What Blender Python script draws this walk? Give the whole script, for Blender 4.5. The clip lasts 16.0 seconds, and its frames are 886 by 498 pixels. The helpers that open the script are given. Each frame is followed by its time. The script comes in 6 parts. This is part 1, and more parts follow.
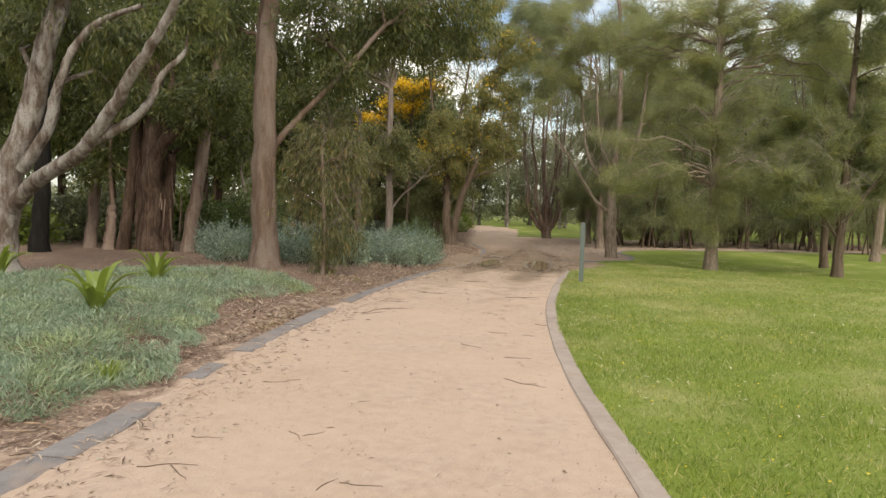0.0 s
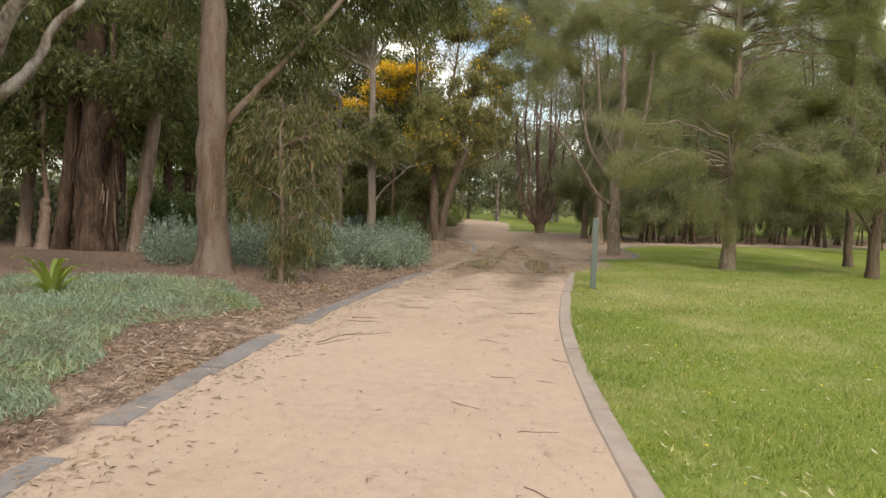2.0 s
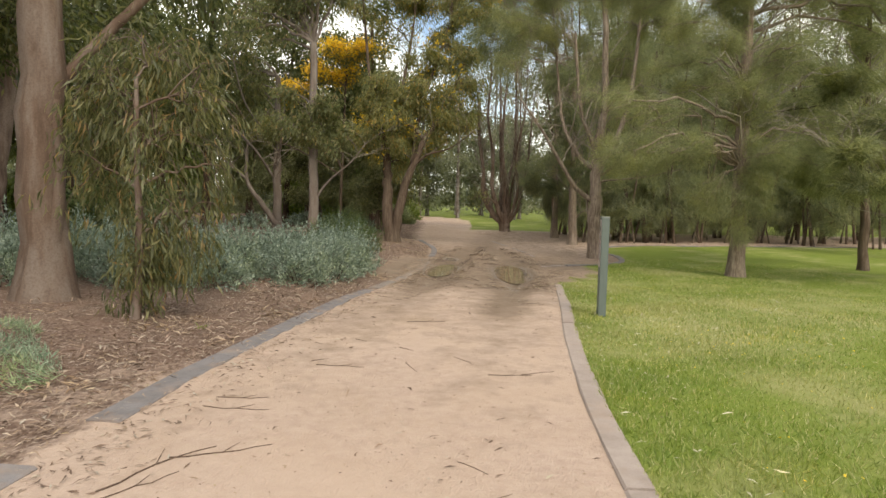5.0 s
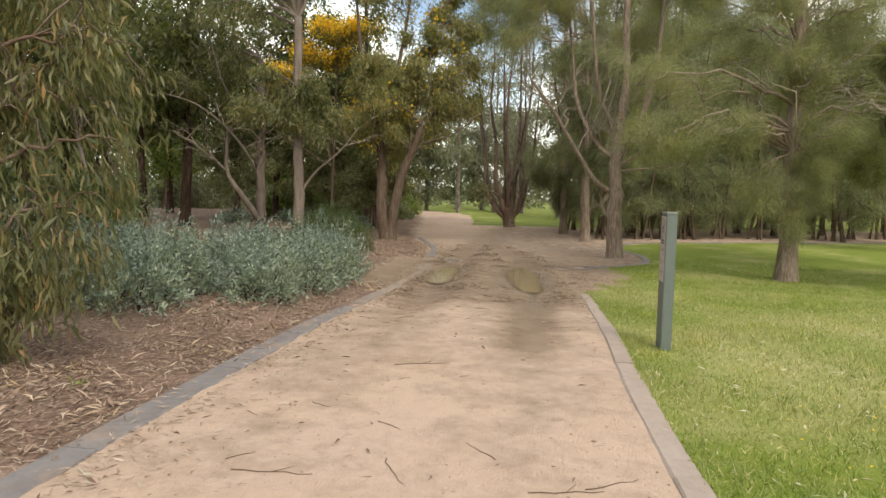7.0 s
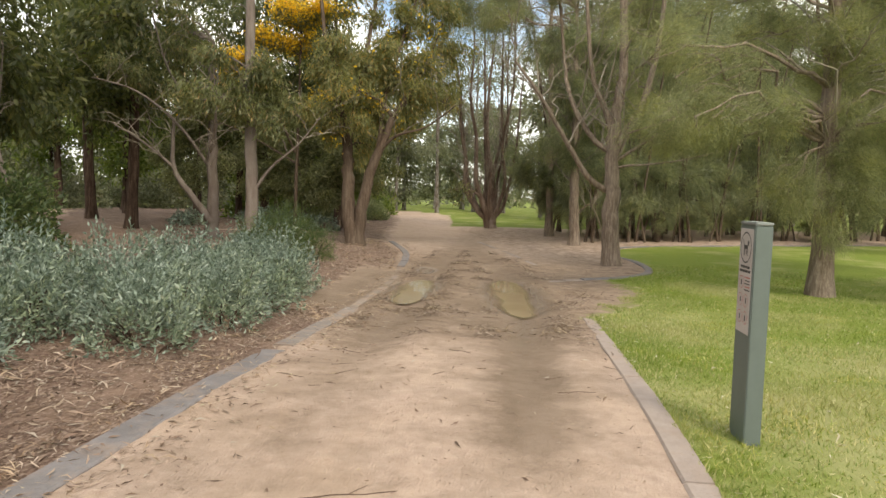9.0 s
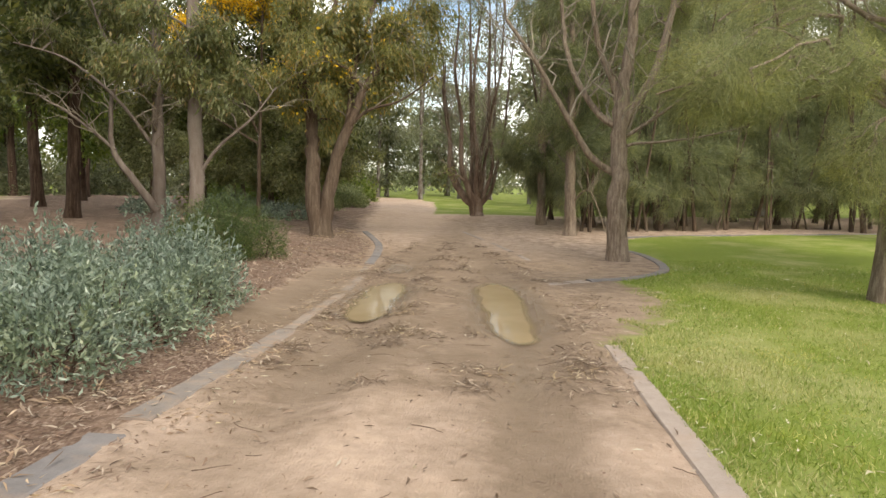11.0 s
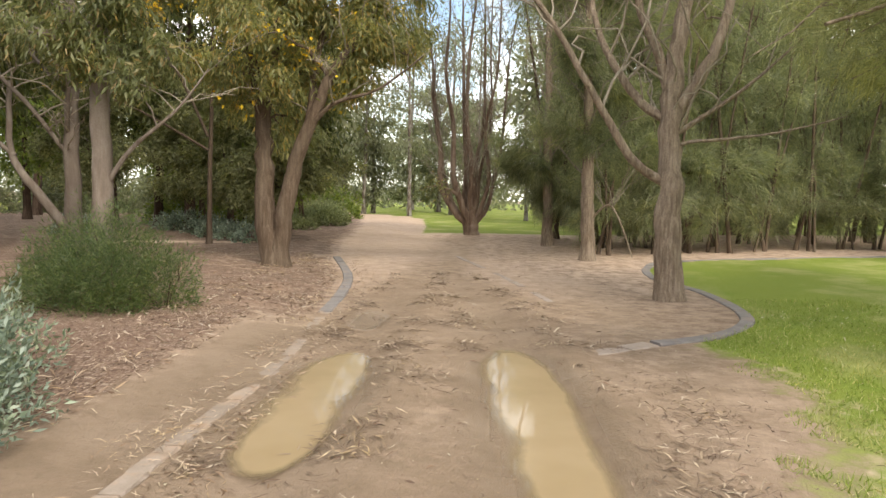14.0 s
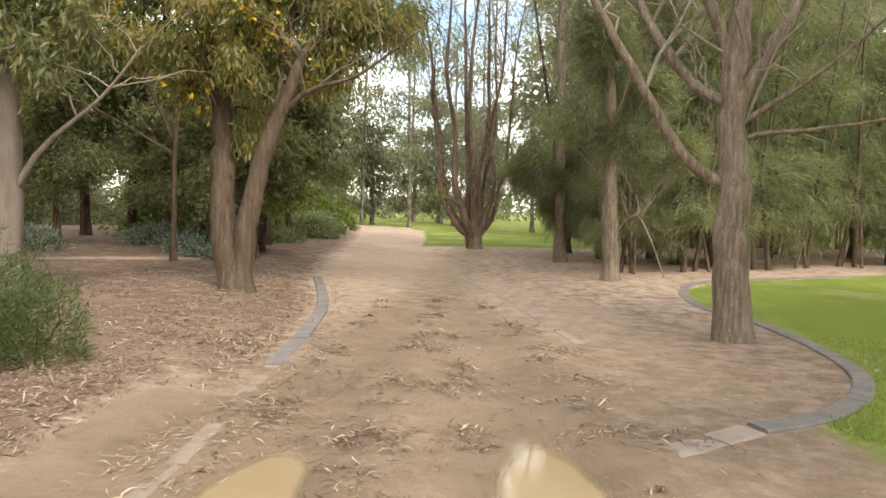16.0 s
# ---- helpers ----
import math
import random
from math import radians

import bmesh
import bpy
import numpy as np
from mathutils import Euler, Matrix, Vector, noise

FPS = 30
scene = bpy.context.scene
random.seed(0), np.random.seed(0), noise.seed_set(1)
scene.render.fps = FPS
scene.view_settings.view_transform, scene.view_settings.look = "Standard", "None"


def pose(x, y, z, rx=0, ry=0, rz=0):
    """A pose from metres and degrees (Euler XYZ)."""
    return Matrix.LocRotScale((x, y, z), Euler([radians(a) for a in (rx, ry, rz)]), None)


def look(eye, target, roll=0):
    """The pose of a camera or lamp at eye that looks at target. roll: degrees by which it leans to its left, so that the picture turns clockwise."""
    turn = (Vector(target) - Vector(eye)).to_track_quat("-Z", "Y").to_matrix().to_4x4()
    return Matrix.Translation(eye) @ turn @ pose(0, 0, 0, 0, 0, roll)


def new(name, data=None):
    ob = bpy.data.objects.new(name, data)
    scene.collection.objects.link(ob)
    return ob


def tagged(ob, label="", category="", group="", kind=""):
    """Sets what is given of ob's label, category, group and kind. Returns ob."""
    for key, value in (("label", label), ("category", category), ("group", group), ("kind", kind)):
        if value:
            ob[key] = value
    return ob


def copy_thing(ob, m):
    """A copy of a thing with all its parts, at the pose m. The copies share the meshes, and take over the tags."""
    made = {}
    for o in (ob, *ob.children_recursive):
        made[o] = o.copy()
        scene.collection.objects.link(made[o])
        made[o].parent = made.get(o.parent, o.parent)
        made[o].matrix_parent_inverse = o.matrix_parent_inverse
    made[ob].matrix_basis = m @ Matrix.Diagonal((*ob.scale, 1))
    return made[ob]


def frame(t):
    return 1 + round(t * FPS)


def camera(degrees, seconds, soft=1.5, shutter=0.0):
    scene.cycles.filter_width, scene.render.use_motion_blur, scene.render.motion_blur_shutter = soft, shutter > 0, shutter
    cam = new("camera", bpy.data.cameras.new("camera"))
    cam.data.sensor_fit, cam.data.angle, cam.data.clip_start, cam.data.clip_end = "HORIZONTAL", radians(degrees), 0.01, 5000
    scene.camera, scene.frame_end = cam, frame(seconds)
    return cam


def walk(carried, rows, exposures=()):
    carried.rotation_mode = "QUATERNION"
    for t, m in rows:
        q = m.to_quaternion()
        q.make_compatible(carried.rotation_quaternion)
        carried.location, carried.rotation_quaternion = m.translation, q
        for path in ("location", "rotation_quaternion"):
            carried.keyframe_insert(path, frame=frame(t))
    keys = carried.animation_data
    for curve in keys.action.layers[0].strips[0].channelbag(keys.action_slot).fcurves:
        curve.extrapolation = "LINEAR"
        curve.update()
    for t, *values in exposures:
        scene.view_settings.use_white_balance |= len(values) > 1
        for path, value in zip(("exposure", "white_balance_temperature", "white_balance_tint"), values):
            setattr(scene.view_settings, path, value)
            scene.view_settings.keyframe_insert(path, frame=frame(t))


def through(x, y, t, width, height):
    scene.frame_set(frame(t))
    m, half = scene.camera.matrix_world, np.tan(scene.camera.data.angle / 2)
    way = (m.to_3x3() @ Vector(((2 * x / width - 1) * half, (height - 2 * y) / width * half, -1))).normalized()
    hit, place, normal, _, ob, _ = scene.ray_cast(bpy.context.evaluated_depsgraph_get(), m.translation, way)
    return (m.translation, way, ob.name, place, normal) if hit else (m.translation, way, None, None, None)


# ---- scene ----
cam = camera(66.5, 16.0)
METRES, EYE, TILT, LEAN, TURN = 21.7, 1.5, 0.0, 0.0, 12.2
ROWS = [
    (0.0, 0.0, 0.0, 0.0, 0.1, -3.3, -1.7),
    (0.5, -0.0008, 0.0308, -0.0004, 0.77, -3.28, -1.65),
    (1.0, 0.0012, 0.0609, -0.0, 1.49, -3.37, -1.63),
    (1.5, 0.0031, 0.0913, 0.0001, 0.45, -3.78, -1.67),
    (2.0, 0.0028, 0.1218, 0.0003, -0.85, -3.86, -1.68),
    (2.5, 0.0048, 0.152, -0.0012, -1.86, -3.72, -1.69),
    (3.0, 0.0054, 0.1832, -0.0015, -3.26, -3.73, -1.65),
    (3.5, 0.0086, 0.2134, -0.0022, -3.76, -3.71, -1.66),
    (4.0, 0.0107, 0.2451, -0.002, -4.39, -3.85, -1.69),
    (6.5, 0.019, 0.3991, -0.004, -4.24, -4.26, -1.47),
    (7.0, 0.0217, 0.4295, -0.0044, -4.36, -4.48, -1.42),
    (7.5, 0.0246, 0.4603, -0.0038, -5.08, -4.58, -1.43),
    (8.0, 0.0287, 0.4904, -0.0037, -5.21, -4.65, -1.39),
    (8.5, 0.0357, 0.5211, -0.0035, -5.47, -4.47, -1.4),
    (9.0, 0.04, 0.5513, -0.0039, -6.05, -4.51, -1.41),
    (9.5, 0.0465, 0.5816, -0.0058, -6.51, -4.74, -1.37),
    (10.0, 0.0523, 0.613, -0.0066, -7.53, -5.01, -1.37),
    (12.5, 0.0781, 0.775, -0.0077, -6.43, -6.15, -1.14),
    (13.0, 0.0823, 0.8072, -0.0089, -6.4, -5.63, -1.15),
    (13.5, 0.085, 0.8393, -0.0093, -7.29, -4.98, -1.1),
    (14.0, 0.0892, 0.8698, -0.0096, -7.96, -4.25, -1.11),
    (14.5, 0.0938, 0.9011, -0.0096, -8.92, -3.74, -1.1),
    (15.0, 0.0986, 0.9303, -0.0096, -9.08, -3.64, -1.06),
    (15.5, 0.1055, 0.9611, -0.0094, -8.75, -3.75, -1.07),
    (16.0, 0.111, 0.9914, -0.0103, -7.71, -3.35, -1.04),
]
walk(cam, [(t, pose(0, 0, EYE, TILT, LEAN, TURN) @ pose(METRES * x, METRES * y, METRES * z, 90 + pitch, roll, yaw)) for t, x, y, z, yaw, pitch, roll in ROWS],
     [(0.0, -0.1, 7200, 8), (7.0, 0.04, 7200, 8), (10.0, 0.22, 7200, 8), (13.0, 0.47, 7200, 8), (16.0, 0.65, 7200, 8)])

# ---- world and sun ----
world = bpy.data.worlds.new("sky")
scene.world = world
world.use_nodes = True
wn = world.node_tree
wn.nodes.clear()


def wnode(kind, **kw):
    n = wn.nodes.new(kind)
    for k, v in kw.items():
        n.inputs[k].default_value = v
    return n


SUN_EL, SUN_AZ = 46.0, 150.0   # elevation; azimuth clockwise from +y
sky = wn.nodes.new("ShaderNodeTexSky")
sky.sky_type = "NISHITA"
sky.sun_disc = False
sky.sun_elevation, sky.sun_rotation = radians(SUN_EL), radians(SUN_AZ)
sky.air_density, sky.dust_density = 1.0, 2.0
coord = wn.nodes.new("ShaderNodeTexCoord")
cloud = wnode("ShaderNodeTexNoise", Scale=3.2, Detail=7.0, Roughness=0.55)
wn.links.new(coord.outputs["Generated"], cloud.inputs["Vector"])
cover = wn.nodes.new("ShaderNodeValToRGB")
cover.color_ramp.elements[0].position, cover.color_ramp.elements[1].position = 0.40, 0.58
wn.links.new(cloud.outputs["Fac"], cover.inputs["Fac"])
veil = wn.nodes.new("ShaderNodeMixRGB")
veil.inputs["Color2"].default_value = (8.2, 8.3, 8.4, 1)
wn.links.new(cover.outputs["Color"], veil.inputs["Fac"])
wn.links.new(sky.outputs["Color"], veil.inputs["Color1"])
back = wnode("ShaderNodeBackground", Strength=0.21)
wn.links.new(veil.outputs["Color"], back.inputs["Color"])
wout = wn.nodes.new("ShaderNodeOutputWorld")
wn.links.new(back.outputs["Background"], wout.inputs["Surface"])
lamp = bpy.data.lights.new("sun", "SUN")
lamp.energy, lamp.angle, lamp.color = 1.9, radians(16), (1.0, 0.95, 0.86)
az, el = radians(SUN_AZ), radians(SUN_EL)
sun = new("sun", lamp)
sun.matrix_world = look((0, 0, 60), Vector((0, 0, 60)) - Vector((math.sin(az) * math.cos(el), math.cos(az) * math.cos(el), math.sin(el))))

rng = np.random.default_rng(7)


# ---- materials ----
class Mat:
    """A short way to write a node material."""

    def __init__(self, name, rough=0.8, spec=0.3):
        self.m = bpy.data.materials.new(name)
        self.m.use_nodes = True
        self.t = self.m.node_tree
        self.b = self.t.nodes["Principled BSDF"]
        self.b.inputs["Roughness"].default_value = rough
        self.b.inputs["Specular IOR Level"].default_value = spec
        self.pos = self.node("ShaderNodeTexCoord").outputs["Object"]

    def node(self, kind, **kw):
        n = self.t.nodes.new(kind)
        for k, v in kw.items():
            n.inputs[k].default_value = v
        return n

    def link(self, a, b):
        self.t.links.new(a, b)

    def noise(self, scale, detail=4.0, rough=0.6, stretch=None):
        n = self.node("ShaderNodeTexNoise", Scale=scale, Detail=detail, Roughness=rough)
        v = self.pos
        if stretch:
            mp = self.node("ShaderNodeMapping", Scale=stretch)
            self.link(v, mp.inputs["Vector"])
            v = mp.outputs["Vector"]
        self.link(v, n.inputs["Vector"])
        return n.outputs["Fac"]

    def ramp(self, fac, stops):
        r = self.node("ShaderNodeValToRGB")
        e = r.color_ramp.elements
        while len(e) < len(stops):
            e.new(0.5)
        for k, (p, c) in enumerate(stops):
            e[k].position = p
            e[k].color = (c, c, c, 1) if isinstance(c, (int, float)) else (*c, 1)
        self.link(fac, r.inputs["Fac"])
        return r.outputs["Color"]

    def mix(self, fac, a, b, mode="MIX"):
        n = self.t.nodes.new("ShaderNodeMixRGB")
        n.blend_type = mode
        for s, v in (("Fac", fac), ("Color1", a), ("Color2", b)):
            if isinstance(v, (int, float)):
                n.inputs[s].default_value = v if s == "Fac" else (v, v, v, 1)
            elif isinstance(v, tuple):
                n.inputs[s].default_value = (*v, 1)
            else:
                self.link(v, n.inputs[s])
        return n.outputs["Color"]

    def math(self, op, a, b=0.0):
        n = self.t.nodes.new("ShaderNodeMath")
        n.operation = op
        for k, v in enumerate((a, b)):
            if isinstance(v, (int, float)):
                n.inputs[k].default_value = v
            else:
                self.link(v, n.inputs[k])
        return n.outputs[0]

    def attr(self, name):
        n = self.node("ShaderNodeAttribute")
        n.attribute_name = name
        return n.outputs["Fac"]

    def island(self):
        return self.node("ShaderNodeNewGeometry").outputs["Random Per Island"]

    def color(self, c):
        if isinstance(c, tuple):
            self.b.inputs["Base Color"].default_value = (*c, 1)
        else:
            self.link(c, self.b.inputs["Base Color"])
        return self

    def bump(self, height, strength=0.5, dist=0.02):
        n = self.node("ShaderNodeBump", Strength=strength, Distance=dist)
        self.link(height, n.inputs["Height"])
        self.link(n.outputs["Normal"], self.b.inputs["Normal"])
        return self


def leaf_mat(name, stops, through=0.48, rough=0.45, dry=None):
    """Leaves: colours vary leaf by leaf and light shines through in part."""
    m = Mat(name, rough, 0.5)
    c = m.ramp(m.island(), stops)
    # broad noise darkens whole clumps: soft shade put into the colour
    c = m.mix(m.ramp(m.noise(0.7, 3), [(0.3, 0.0), (0.7, 0.4)]), c, m.mix(1.0, c, (0.86, 0.95, 0.9), "MULTIPLY"))
    c = m.mix(m.ramp(m.noise(1.3, 4, 0.65), [(0.5, 0.0), (0.68, 0.6)]), c, m.mix(1.0, c, (1.28, 1.18, 0.7), "MULTIPLY"))
    # smaller darker clumps, again shade painted into the leaf colour
    c = m.mix(m.ramp(m.noise(3.1, 3, 0.6), [(0.35, 0.5), (0.52, 0.0)]), c, m.mix(1.0, c, (0.82, 0.86, 0.84), "MULTIPLY"))
    if dry:
        c = m.mix(m.ramp(m.noise(0.45, 5, 0.65), [(0.49, 0.0), (0.66, 0.65)]), c, dry)
        c = m.mix(m.ramp(m.noise(2.2, 4, 0.65), [(0.56, 0.0), (0.7, 0.42)]), c, dry)
    m.color(c)
    tr = m.node("ShaderNodeBsdfTranslucent")
    m.link(m.mix(1.0, c, (1.4, 1.4, 0.9), "MULTIPLY"), tr.inputs["Color"])
    mx = m.node("ShaderNodeMixShader", Fac=through)
    m.link(m.b.outputs["BSDF"], mx.inputs[1])
    m.link(tr.outputs["BSDF"], mx.inputs[2])
    m.link(mx.outputs["Shader"], m.t.nodes["Material Output"].inputs["Surface"])
    return m.m


def bark_mat(name, dark, mid, pale, scale=3.0, furrow=0.6, patch=0.5, spots=1.6):
    m = Mat(name, 0.9, 0.15)
    streak = m.noise(scale, 6, 0.65, (4.0, 4.0, 0.5))
    blot = m.noise(spots, 5, 0.65, (1.5, 1.5, 0.6))
    c = m.ramp(streak, [(0.28, dark), (0.5, mid), (0.72, pale)])
    c = m.mix(m.ramp(blot, [(0.45, 0.0), (0.62, patch)]), c, pale)
    c = m.mix(m.ramp(m.noise(40, 3), [(0.35, 0.35), (0.6, 0.0)]), c, dark)
    m.color(c)
    m.bump(m.math("ADD", streak, m.math("MULTIPLY", m.noise(35, 3, 0.6, (2, 2, 0.7)), 0.3)), furrow, 0.05)
    return m.m


BARK_PALE = bark_mat("bark_pale_gum", (0.06, 0.041, 0.03), (0.15, 0.116, 0.092), (0.38, 0.355, 0.325), 2.5, 0.5, 0.95, 3.0)
BARK_RED = bark_mat("bark_reddish_gum", (0.085, 0.055, 0.04), (0.165, 0.112, 0.083), (0.24, 0.195, 0.165), 1.6, 0.22, 0.75, 1.1)
BARK_GREY = bark_mat("bark_smooth_grey_gum", (0.13, 0.1, 0.083), (0.2, 0.163, 0.138), (0.285, 0.245, 0.212), 1.8, 0.2, 0.6, 1.3)
BARK_PINK = bark_mat("bark_pinkish_shedding", (0.07, 0.044, 0.032), (0.19, 0.133, 0.102), (0.33, 0.255, 0.21), 2.0, 0.5, 0.7, 1.4)
BARK_STRING = bark_mat("bark_stringy", (0.026, 0.016, 0.011), (0.075, 0.047, 0.033), (0.19, 0.135, 0.105), 3.2, 1.0, 0.35)
BARK_ROUGH = bark_mat("bark_rough_wattle", (0.06, 0.04, 0.028), (0.135, 0.096, 0.07), (0.215, 0.168, 0.128), 4.0, 0.9, 0.4)
BARK_OAK = bark_mat("bark_sheoak", (0.114, 0.085, 0.067), (0.284, 0.218, 0.166), (0.474, 0.389, 0.313), 5.0, 1.0, 0.25)
BARK_BLACK = bark_mat("bark_charred", (0.008, 0.007, 0.006), (0.016, 0.014, 0.012), (0.03, 0.027, 0.024), 4.0, 0.8, 0.2)

LEAF_GUM = leaf_mat("leaf_gum", [(0.0, (0.1, 0.115, 0.05)), (0.5, (0.185, 0.198, 0.09)), (0.85, (0.26, 0.272, 0.14)), (1.0, (0.405, 0.277, 0.144))])
# dark gum leaf; on the near left crowns its tone also carries their shade
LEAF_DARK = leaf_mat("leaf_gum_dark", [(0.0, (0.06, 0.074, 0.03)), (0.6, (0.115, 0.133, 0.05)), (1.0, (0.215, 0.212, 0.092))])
LEAF_WATTLE = leaf_mat("leaf_wattle", [(0.0, (0.13, 0.148, 0.062)), (0.6, (0.258, 0.258, 0.108)), (0.9, (0.36, 0.3, 0.13)), (1.0, (0.50, 0.32, 0.10))])
LEAF_WEEP = leaf_mat("leaf_weeping", [(0.0, (0.078, 0.09, 0.04)), (0.5, (0.16, 0.166, 0.076)), (0.9, (0.25, 0.232, 0.113)), (1.0, (0.4, 0.235, 0.11))])
LEAF_OAK = leaf_mat("needle_sheoak", [(0.0, (0.16, 0.172, 0.1)), (0.5, (0.285, 0.298, 0.178)), (1.0, (0.42, 0.415, 0.26))], 0.6, 0.6)
LEAF_OAK_DK = leaf_mat("needle_sheoak_dark", [(0.0, (0.148, 0.167, 0.112)), (0.6, (0.268, 0.287, 0.194)), (1.0, (0.385, 0.39, 0.268))], 0.6, 0.6)
LEAF_OLIVE = leaf_mat("leaf_olive_scrub", [(0.0, (0.125, 0.138, 0.07)), (0.6, (0.23, 0.238, 0.13)), (1.0, (0.35, 0.34, 0.2))], 0.5, 0.6)
LEAF_SILVER = leaf_mat("leaf_silver", [(0.0, (0.106, 0.150, 0.115)), (0.5, (0.213, 0.269, 0.219)), (0.9, (0.338, 0.400, 0.344)), (1.0, (0.500, 0.550, 0.488))], 0.2, 0.5)
LEAF_COVER = leaf_mat("leaf_groundcover", [(0.0, (0.125, 0.190, 0.122)), (0.5, (0.265, 0.335, 0.238)), (1.0, (0.4, 0.462, 0.35))], 0.25, 0.7)
LEAF_BUSH = leaf_mat("leaf_bush", [(0.0, (0.053, 0.083, 0.033)), (0.6, (0.112, 0.158, 0.062)), (1.0, (0.210, 0.247, 0.112))])
LEAF_LIME = leaf_mat("leaf_fresh", [(0.0, (0.09, 0.13, 0.03)), (0.6, (0.17, 0.22, 0.05)), (1.0, (0.27, 0.3, 0.09))])
LEAF_STRAP = leaf_mat("leaf_strap", [(0.0, (0.14, 0.21, 0.03)), (0.6, (0.23, 0.29, 0.06)), (1.0, (0.38, 0.39, 0.14))], 0.35, 0.4)
LEAF_SAGE = leaf_mat("leaf_sage", [(0.0, (0.14, 0.165, 0.09)), (0.6, (0.24, 0.265, 0.15)), (1.0, (0.36, 0.375, 0.23))], 0.4, 0.6)
# distance haze is mixed into this leaf colour, paler and greyer
LEAF_FAR_HAZE = leaf_mat("leaf_far_haze", [(0.0, (0.13, 0.145, 0.095)), (0.6, (0.22, 0.23, 0.165)), (1.0, (0.32, 0.315, 0.25))])
FLOWER = leaf_mat("wattle_blossom", [(0.0, (0.82, 0.5, 0.03)), (1.0, (0.95, 0.68, 0.07))], 0.3, 0.8)
BLADE = leaf_mat("grass_blade", [(0.0, (0.135, 0.195, 0.033)), (0.55, (0.228, 0.3, 0.06)), (0.86, (0.33, 0.365, 0.115)), (1.0, (0.52, 0.46, 0.25))], 0.35, 0.6, (0.42, 0.4, 0.19))
STRAW = leaf_mat("grass_straw", [(0.0, (0.3, 0.3, 0.12)), (0.5, (0.44, 0.41, 0.2)), (1.0, (0.62, 0.56, 0.34))], 0.3, 0.7)
LITTER = leaf_mat("leaf_litter", [(0.0, (0.1, 0.06, 0.042)), (0.4, (0.212, 0.134, 0.098)), (0.8, (0.335, 0.24, 0.181)), (1.0, (0.5, 0.435, 0.363))], 0.05, 0.8)
STRIP = leaf_mat("bark_strip", [(0.0, (0.22, 0.135, 0.095)), (0.5, (0.40, 0.285, 0.215)), (1.0, (0.58, 0.46, 0.37))], 0.05, 0.8)
DEBRIS = leaf_mat("wet_bark_debris", [(0.0, (0.075, 0.048, 0.034)), (0.5, (0.2, 0.138, 0.1)), (0.85, (0.38, 0.285, 0.215)), (1.0, (0.58, 0.48, 0.39))], 0.05, 0.7)
PALE_LITTER = leaf_mat("dry_leaf", [(0.0, (0.42, 0.36, 0.24)), (1.0, (0.68, 0.62, 0.5))], 0.1, 0.7)
BARK_DEAD = bark_mat("bark_dead_branch", (0.213, 0.175, 0.137), (0.325, 0.281, 0.226), (0.475, 0.425, 0.344), 6, 0.3, 0.3)
TWIG = bark_mat("dead_twig", (0.07, 0.045, 0.032), (0.15, 0.1, 0.075), (0.28, 0.21, 0.16), 8, 0.3, 0.2)


def concrete_mat(name, dark, pale, soil):
    m = Mat(name, 0.9, 0.2)
    c = m.ramp(m.noise(5, 6, 0.65), [(0.3, dark), (0.7, pale)])
    rnd = m.node("ShaderNodeObjectInfo").outputs["Random"]
    c = m.mix(m.math("MULTIPLY", rnd, 0.2), c, tuple(v * 1.2 for v in pale))
    c = m.mix(m.ramp(m.noise(90, 3), [(0.55, 0.0), (0.75, 0.5)]), c, tuple(v * 0.6 for v in dark))
    dirt = m.ramp(m.noise(2.3, 5, 0.7), [(0.5, 0.0), (0.68, soil)])
    c = m.mix(dirt, c, (0.38, 0.27, 0.195))
    return m.color(c).bump(m.noise(60, 5), 0.35, 0.01).m


